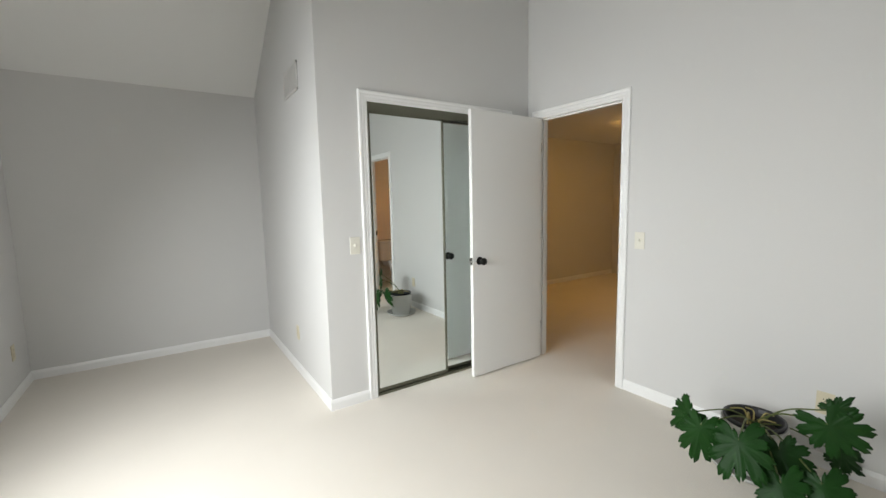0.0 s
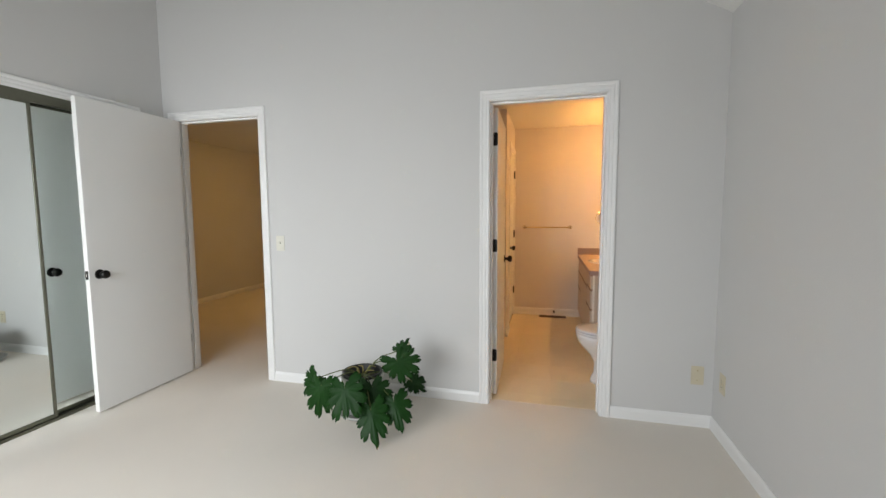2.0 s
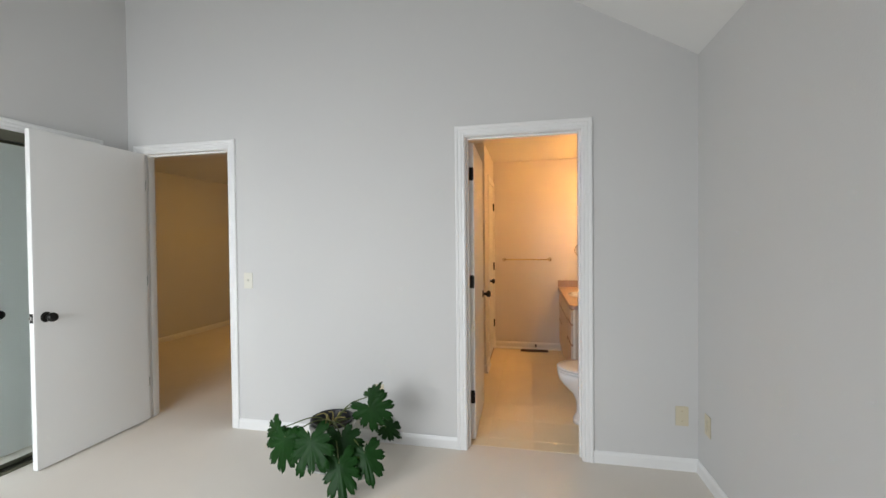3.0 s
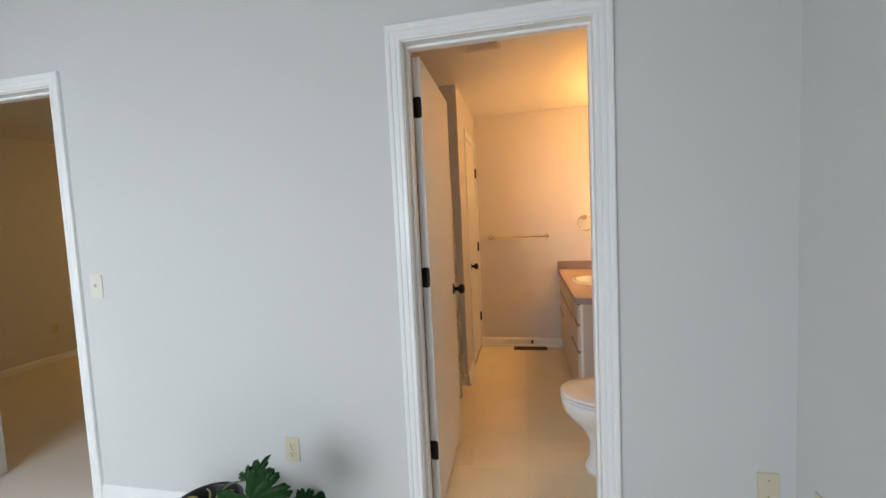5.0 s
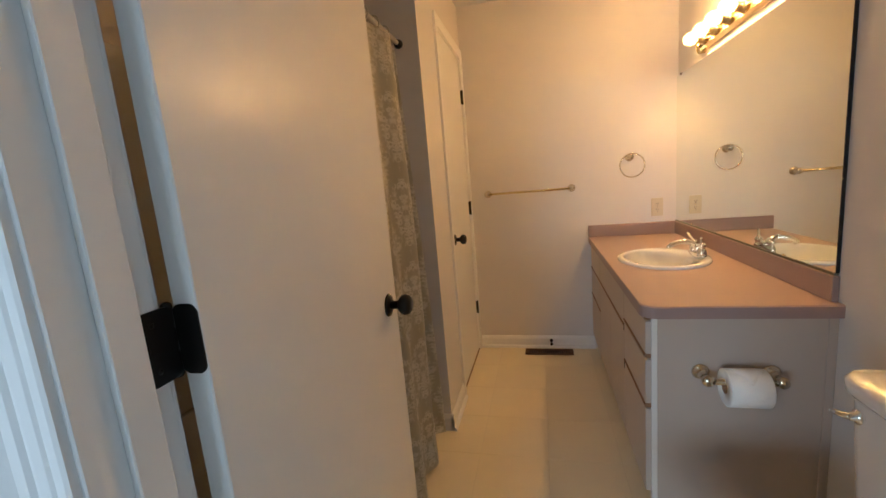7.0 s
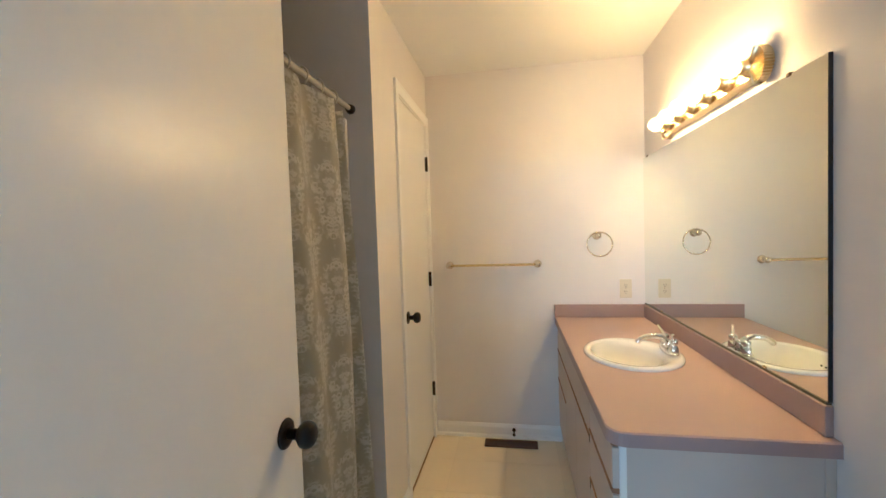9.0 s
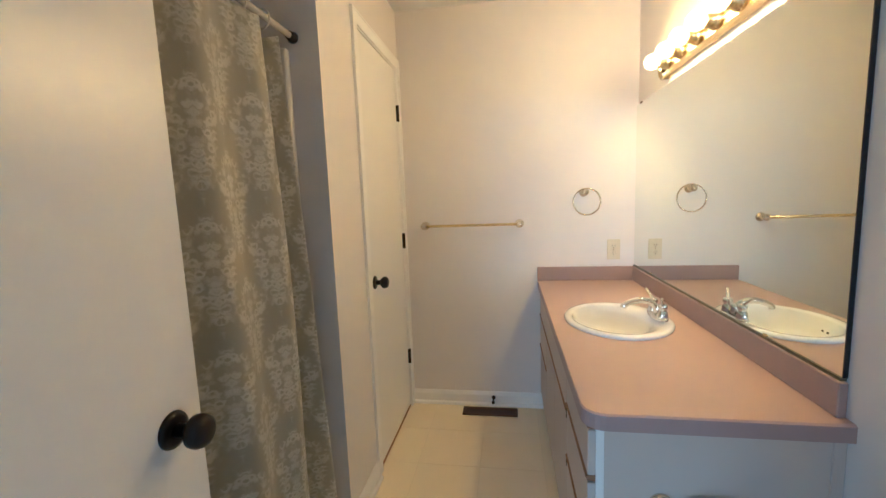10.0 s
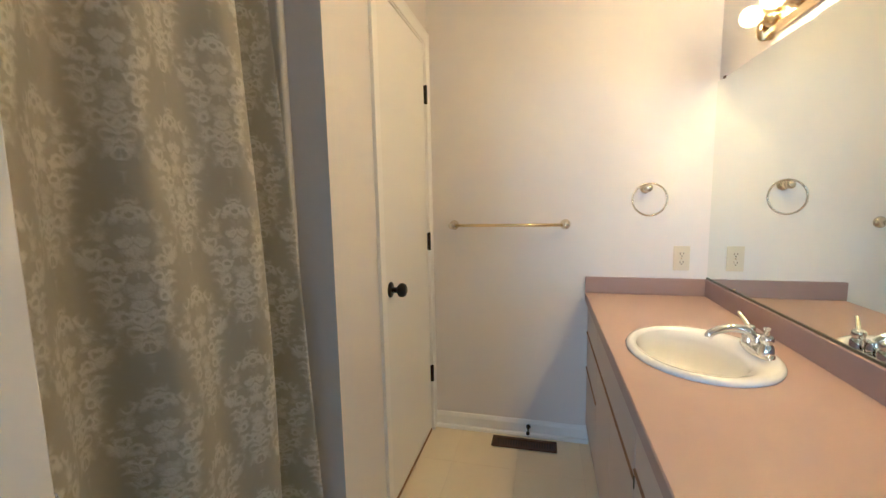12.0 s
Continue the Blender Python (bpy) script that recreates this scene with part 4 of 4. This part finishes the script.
def skin(rings_, cap0=True, cap1=True, smooth=True):
    bm = bmesh.new()
    rv = [[bm.verts.new(p) for p in r] for r in rings_]
    k = len(rv[0])
    for a, b in zip(rv, rv[1:]):
        for i in range(k):
            j = (i + 1) % k
            bm.faces.new((a[i], a[j], b[j], b[i])).smooth = smooth
    if cap0:
        bm.faces.new(rv[0][::-1])
    if cap1:
        bm.faces.new(rv[-1])
    bmesh.ops.recalc_face_normals(bm, faces=bm.faces)
    return bm


BY = -0.86
part("bowl", skin([loop(TX, -0.92, 0.108, 0.205, 0.24, 0.0), loop(TX, -0.92, 0.110, 0.205, 0.24, 0.03), loop(TX, -0.93, 0.098, 0.190, 0.22, 0.08), loop(TX, -0.93, 0.093, 0.190, 0.20, 0.16), loop(TX, -0.91, 0.107, 0.200, 0.19, 0.22), loop(TX, -0.88, 0.140, 0.225, 0.20, 0.275), loop(TX, BY, 0.170, 0.245, 0.21, 0.325), loop(TX, BY, 0.182, 0.255, 0.21, 0.365), loop(TX, BY, 0.183, 0.256, 0.21, 0.382), loop(TX, BY, 0.176, 0.249, 0.205, 0.388)]), CERAMIC, wc)
part("seat", skin([loop(TX, BY, 0.178, 0.252, 0.205, 0.390), loop(TX, BY, 0.187, 0.260, 0.21, 0.394), loop(TX, BY, 0.188, 0.261, 0.21, 0.402), loop(TX, BY, 0.182, 0.255, 0.205, 0.407)]), CERAMIC, wc)
part("lid", skin([loop(TX, BY, 0.182, 0.254, 0.205, 0.4095), loop(TX, BY, 0.188, 0.260, 0.21, 0.413), loop(TX, BY, 0.188, 0.260, 0.21, 0.421), loop(TX, BY, 0.178, 0.250, 0.20, 0.428), loop(TX, BY, 0.12, 0.17, 0.14, 0.432), loop(TX, BY, 0.04, 0.06, 0.05, 0.4335)]), CERAMIC, wc)
for dx in (-0.07, 0.07):
    part("seat_hinge", box(TX + dx - 0.018, TX + dx + 0.018, -1.085, -1.045, 0.388, 0.420, 0.006, 3), CERAMIC, wc)
part("deck", box(TX - 0.11, TX + 0.11, -1.27, -1.02, 0.30, 0.388, 0.02, 3), CERAMIC, wc)


def tank_ring(w, y0, y1, z, r=0.05, n=6):
    out = []
    for cx, cy, a0 in ((TX + w - r, y1 - r, 0), (TX - w + r, y1 - r, 90), (TX - w + r, y0 + r * 0.3, 180), (TX + w - r, y0 + r * 0.3, 270)):
        rad_y = r if cy > (y0 + y1) / 2 else r * 0.3
        for k in range(n):
            t = radians(a0 + 90 * k / (n - 1))
            out.append((cx + r * math.cos(t), cy + rad_y * math.sin(t), z))
    return out


part("tank", skin([tank_ring(0.190, YM + 0.02, -1.105, 0.389), tank_ring(0.202, YM + 0.02, -1.098, 0.42), tank_ring(0.222, YM + 0.02, -1.090, 0.695), tank_ring(0.222, YM + 0.02, -1.090, 0.707)]), CERAMIC, wc)
part("tank_lid", skin([tank_ring(0.228, YM + 0.012, -1.084, 0.708), tank_ring(0.234, YM + 0.010, -1.078, 0.716), tank_ring(0.235, YM + 0.010, -1.077, 0.738), tank_ring(0.228, YM + 0.016, -1.084, 0.750), tank_ring(0.19, YM + 0.03, -1.11, 0.754)]), CERAMIC, wc)
lv = part("flush_lever", lathe([(0.016, 0.0), (0.017, 0.006), (0.010, 0.010), (0.008, 0.020), (0.0, 0.021)], (TX + 0.165, -1.090, 0.670), "y", 18), CHROME, wc, "chrome flush lever")
part("lever_arm", tube(arc([(TX + 0.165, -1.072, 0.670), (TX + 0.180, -1.064, 0.667), (TX + 0.205, -1.062, 0.660)], 5), 0.0075, 10, 0.8), CHROME, lv)
part("water_line", tube(arc([(TX + 0.15, -1.20, 0.39), (TX + 0.17, -1.20, 0.28), (TX + 0.19, -1.26, 0.18), (TX + 0.19, YM, 0.16)], 6), 0.006, 8), CHROME, wc)

# ---- bath, surround, rod and curtain ----
tub = thing("bathtub", "white fiberglass bath with a tall moulded surround", "bathtub", (0.85, 0.6, 0))
A0, A1, B0, B1 = T + 0.002, XT - 0.002, 0.215, 0.998
part("apron", box(A0, A1, B0, B0 + 0.03, 0.0, 0.40, 0.006, 2), FIBER, tub)
bm = bmesh.new()


def rrect(x0, x1, y0, y1, z, r, n=6):
    out = []
    for cx, cy, a0 in ((x1 - r, y1 - r, 0), (x0 + r, y1 - r, 90), (x0 + r, y0 + r, 180), (x1 - r, y0 + r, 270)):
        out += [(cx + r * math.cos(radians(a0 + 90 * k / (n - 1))), cy + r * math.sin(radians(a0 + 90 * k / (n - 1))), z) for k in range(n)]
    return out


bm.free()
part("basin", skin([rrect(A0, A1, B0, B1, 0.395, 0.02), rrect(A0, A1, B0, B1, 0.42, 0.02), rrect(A0 + 0.06, A1 - 0.06, B0 + 0.06, B1 - 0.06, 0.425, 0.08), rrect(A0 + 0.08, A1 - 0.08, B0 + 0.08, B1 - 0.08, 0.39, 0.09), rrect(A0 + 0.15, A1 - 0.13, B0 + 0.12, B1 - 0.12, 0.13, 0.1), rrect(A0 + 0.2, A1 - 0.18, B0 + 0.17, B1 - 0.17, 0.10, 0.1)], cap0=False), FIBER, tub)
for x0, x1, y0, y1 in ((A0, A0 + 0.02, B0, B1), (A1 - 0.02, A1, B0, B1), (A0 + 0.02, A1 - 0.02, B1 - 0.02, B1)):
    part("surround_panel", box(x0, x1, y0, y1, 0.425, 1.815, 0.004, 2), FIBER, tub)
part("front_flange", box(A1 - 0.030, A1, 0.150, B0, 0.03, 1.822, 0.012, 4), FIBER, tub, "rounded glossy white edge")
part("front_flange", box(A0, A0 + 0.030, 0.150, B0, 0.03, 1.822, 0.012, 4), FIBER, tub, "rounded glossy white edge")

RY, RZ = 0.135, 1.858
rod = thing("shower_rod", "slim pale shower rod with dark end brackets", "curtain rod", (0.85, RY, RZ))
part("rod", tube([(T + 0.012, RY, RZ), (XT - 0.012, RY, RZ)], 0.0105, 18), RODM, rod)
for x, ax in ((XT, "-x"), (T, "x")):
    part("bracket", lathe([(0.019, 0.0), (0.020, 0.005), (0.017, 0.010), (0.0145, 0.030), (0.0, 0.031)], (x, RY, RZ), ax, 22), BLACK, rod, "dark end bracket")

cur = thing("shower_curtain", "grey-olive damask shower curtain, drawn half open", "shower curtain", (1.2, RY, 0.03))
plan = arc([(0.62, 0.150, 0), (0.70, 0.112, 0), (0.79, 0.150, 0), (0.88, 0.108, 0), (0.98, 0.145, 0), (1.07, 0.105, 0), (1.17, 0.120, 0), (1.25, 0.098, 0), (1.300, 0.106, 0), (1.312, 0.130, 0), (1.318, 0.170, 0), (1.350, 0.202, 0), (1.400, 0.188, 0), (1.430, 0.142, 0), (1.452, 0.102, 0)], 8)
bm = bmesh.new()
uvl = bm.loops.layers.uv.new("UVMap")
ROWS_C = 36
zt, zb = 1.815, 0.035
grid, along = [], [0.0]
for p, q in zip(plan, plan[1:]):
    along.append(along[-1] + (q - p).length * 1.15)
for r in range(ROWS_C + 1):
    f = r / ROWS_C
    z = zt + (zb - zt) * f
    line = []
    for k, p in enumerate(plan):
        s_ = along[k] / along[-1]
        # lower down the cloth spreads towards the open end and hangs a little looser
        x = p.x + 0.055 * f * s_ ** 2 + 0.006 * math.sin(9 * f + 5 * s_)
        y = RY + (p.y - RY) * ((1.0 if p.x > 1.28 else 1.7) + 0.5 * f) - 0.018 * f + 0.010 * math.sin(4.2 * f + 14 * s_)
        sag = 0.010 * (1 - math.cos(2 * math.pi * (p.x - 0.6) / 0.145)) * max(0.0, 1 - 6 * f)
        line.append(bm.verts.new((x, y, z - sag)))
    grid.append(line)
for r in range(ROWS_C):
    for k in range(len(plan) - 1):
        fc = bm.faces.new((grid[r][k], grid[r][k + 1], grid[r + 1][k + 1], grid[r + 1][k]))
        fc.smooth = True
        for lp, (kk, rk) in zip(fc.loops, ((k, r), (k + 1, r), (k + 1, r + 1), (k, r + 1))):
            lp[uvl].uv = (along[kk], 1.8 - 1.78 * rk / ROWS_C)
bmesh.ops.solidify(bm, geom=bm.faces[:], thickness=0.0012)
part("cloth", bm, CLOTH, cur)
for k in range(8):
    x = 0.66 + 0.105 * k
    if k == 7:
        x = 1.40
    rg = part("ring", tube([(x + 0.004 * math.cos(t), RY + 0.024 * math.sin(t), RZ - 0.012 + 0.030 * math.cos(t)) for t in [2 * math.pi * i / 26 for i in range(26)]] + [(x + 0.004, RY, RZ + 0.018)], 0.0032, 8), CLEAR, cur, "clear plastic curtain ring")

# ---- hall lamp ----
hl = thing("hall_ceiling_lamp", "frosted dome ceiling lamp, dim and warm", "ceiling lamp", (2.5, 3.0, ZH))
part("rim", lathe([(0.15, 0.0), (0.155, -0.01), (0.15, -0.025), (0.14, -0.028)], (2.5, 3.0, ZH), "z", 32), BRASS, hl)
part("dome", lathe([(0.14, -0.026), (0.125, -0.055), (0.09, -0.08), (0.045, -0.094), (0.0, -0.098)], (2.5, 3.0, ZH), "z", 32), HALLGLOW, hl)

# ---- plant ----
PX, PY = -0.30, 0.80
pot = thing("potted_plant", "lobed-leaf philodendron in a grey pot on a saucer", "plant", (PX, PY, 0))
part("saucer", lathe([(0.0, 0.006), (0.140, 0.006), (0.166, 0.020), (0.176, 0.034), (0.180, 0.034), (0.172, 0.016), (0.146, 0.0), (0.0, 0.0)], (PX, PY, 0), "z", 40), POT, pot, "grey plastic saucer")
part("pot", lathe([(0.0, 0.012), (0.106, 0.012), (0.112, 0.02), (0.133, 0.225), (0.138, 0.232), (0.138, 0.256), (0.128, 0.256), (0.124, 0.21), (0.0, 0.19)], (PX, PY, 0), "z", 44), POT, pot, "grey plastic pot")
part("inner_pot", lathe([(0.112, 0.19), (0.124, 0.262), (0.131, 0.266), (0.131, 0.276), (0.123, 0.278), (0.117, 0.270), (0.109, 0.215), (0.104, 0.19)], (PX, PY, 0), "z", 44), POTRIM, pot, "black nursery pot")
bm = lathe([(0.111, 0.222), (0.08, 0.236), (0.05, 0.240), (0.02, 0.242), (0.0, 0.243)], (PX, PY, 0), "z", 32)
for vv in bm.verts:
    vv.co.z += 0.010 * noise.noise(vv.co * 30)
part("soil", bm, SOIL, pot)


def leaf(base, tip, normal, width, curl=0.10, lobes=6, fold=0.25):
    """A broad, deeply lobed and toothed leaf with a heart-shaped base, from its stalk's end to its tip."""
    base, tip, normal = Vector(base), Vector(tip), Vector(normal).normalized()
    L = (tip - base).length
    d = (tip - base).normalized()
    normal = (normal - normal.dot(d) * d).normalized()
    side = d.cross(normal)
    bm = bmesh.new()
    K, mid = 168, 0.36
    turn = [random.uniform(0.80, 1.12) for _ in range(2 * lobes + 3)]
    ph = random.uniform(0, 6)
    rows = [[base + d * (mid * L)]]
    for f in (0.3, 0.55, 0.78, 1.0):
        ring = []
        for k in range(K):
            a = 2 * math.pi * k / K - math.pi
            ua = abs(a) / math.pi
            # long towards the tip, wide at the shoulders, notched at the stalk
            far, broad = (1 - mid) * L, 0.88 * width
            r = 1 / math.sqrt((math.cos(a) / (far if abs(a) < math.pi / 2 else mid * L * 1.25)) ** 2 + (math.sin(a) / broad) ** 2)
            notch = min(1.0, 0.18 + 5.0 * (1 - ua))
            u = ua ** 0.86 * lobes + 0.5
            w = abs((u % 1.0) * 2 - 1)
            cut = 1.0 - 0.52 * w ** 4
            tooth = abs(((4 * u) % 1.0) * 2 - 1) ** 1.6
            edge = (cut - 0.15 * tooth * (1 - w)) * turn[int(u) + (lobes if a > 0 else 0)]
            r *= notch * (1 + (edge - 1) * f ** 3)
            p, q = f * r * math.cos(a), f * r * math.sin(a)
            along = p + mid * L
            drop = curl * L * max(0.0, along / L) ** 2 + fold * abs(q) ** 1.3 / max(width, 0.01) ** 0.3
            rip = 0.003 * f * f * math.sin(2 * math.pi * u + ph) + 0.004 * math.sin(30 * q / width + ph) * f
            ring.append(base + d * along + side * q - normal * (drop + rip))
        rows.append(ring)
    sheets = []
    for lift in (0.0005, -0.0005):
        sheets.append([[bm.verts.new(p + normal * lift) for p in row] for row in rows])
    for k in range(K):
        j = (k + 1) % K
        for rings in sheets:
            bm.faces.new((rings[0][0], rings[1][k], rings[1][j])).smooth = True
            for p, q in zip(rings[1:], rings[2:]):
                bm.faces.new((p[k], q[k], q[j], p[j])).smooth = True
        bm.faces.new((sheets[0][-1][k], sheets[0][-1][j], sheets[1][-1][j], sheets[1][-1][k]))
    bmesh.ops.recalc_face_normals(bm, faces=bm.faces)
    return bm


def grow(base, tip, normal, width, root=None, curl=0.1, lobes=6, fold=0.25):
    root = root or (PX + random.uniform(-0.03, 0.03), PY + random.uniform(-0.03, 0.03), 0.24)
    lf = part("leaf", leaf(base, tip, normal, width, curl, lobes, fold), LEAF, pot)
    b, r = Vector(base).lerp(Vector(tip), 0.30), Vector(root)
    m_ = (b + r) / 2 + Vector((0, 0, 0.02 + 0.05 * (b - r).length))
    part("stalk", tube(arc([r, r.lerp(m_, 0.55) + Vector((0, 0, 0.015)), m_, b.lerp(m_, 0.35), b], 5), 0.0042, 8, 0.7), STEM, lf)
    return lf


grow((-0.60, 0.93, 0.38), (-0.575, 1.075, 0.175), (-0.9, -0.15, 0.35), 0.100, lobes=4)
grow((-0.66, 0.875, 0.40), (-0.70, 0.905, 0.135), (-0.9, -0.2, 0.3), 0.110, lobes=5)
grow((-0.64, 0.750, 0.39), (-0.775, 0.680, 0.175), (-0.85, -0.1, 0.5), 0.150, lobes=5)
grow((-0.49, 0.66, 0.335), (-0.58, 0.57, 0.125), (-0.85, -0.2, 0.45), 0.130, lobes=5)
grow((-0.61, 0.61, 0.265), (-0.75, 0.520, 0.045), (-0.7, -0.15, 0.7), 0.125, (PX, PY, 0.25), lobes=5)
grow((-0.53, 0.505, 0.275), (-0.645, 0.410, 0.090), (-0.8, -0.25, 0.55), 0.110, lobes=4)
grow((-0.440, 0.545, 0.475), (-0.415, 0.405, 0.285), (-0.97, -0.2, 0.15), 0.135, curl=0.04, lobes=5, fold=0.12)
grow((-0.427, 0.515, 0.450), (-0.398, 0.432, 0.545), (-0.97, -0.2, 0.1), 0.060, curl=0.04, lobes=4, fold=0.12)
grow((-0.13, 0.560, 0.185), (-0.035, 0.430, 0.065), (-0.75, -0.2, 0.6), 0.100, lobes=4)
for k in range(5):
    a = 0.4 + 1.25 * k
    r0 = (PX + 0.02 * math.cos(a), PY + 0.02 * math.sin(a), 0.235)
    part("dry_stalk", tube(arc([r0, (PX + 0.045 * math.cos(a), PY + 0.045 * math.sin(a), 0.285 + 0.012 * (k % 3)), (PX + 0.10 * math.cos(a + 0.3), PY + 0.10 * math.sin(a + 0.3), 0.275 + 0.02 * (k % 2))], 5), 0.0048, 8, 0.6), DRYSTEM, pot, "dry yellow stalk")

# ---- vinyl floor of the bathroom ----
vf = thing("floor_bath", "cream vinyl floor laid in faint square tiles", "floor", ((T + XB) / 2, -0.2, 0), kind="structure")
part("underlay", box(0.075, XB + T, YM - T, 1.0, -0.05, -0.0008), GROUT, vf)
part("threshold", box(0.072, 0.082, D2[0], D2[1], -0.01, 0.0015, 0.0005, 1), VINYL, vf, "thin edge strip at the carpet")
P = 0.3048
tile_mesh = {}
x = XB
while x > 0.083:
    xa = max(x - P, 0.083)
    y = -0.12 + 2 * P
    while y > YM:
        ya = max(y - P, YM)
        yb = min(y, 0.2)
        if yb > ya + 0.005:
            key = (round(x - xa, 3), round(yb - ya, 3))
            if key not in tile_mesh:
                tb_ = box(-key[0] / 2 + 0.0006, key[0] / 2 - 0.0006, -key[1] / 2 + 0.0006, key[1] / 2 - 0.0006, -0.003, 0.0, 0.0006, 1)
                me = bpy.data.meshes.new("tile")
                tb_.to_mesh(me)
                tb_.free()
                me.materials.append(VINYL)
                tile_mesh[key] = me
            ob = new("tile", tile_mesh[key])
            ob.parent = vf
            ob.location = Vector(((x + xa) / 2, (ya + yb) / 2, 0.0)) - Vector(vf.location)
        y -= P
    x -= P
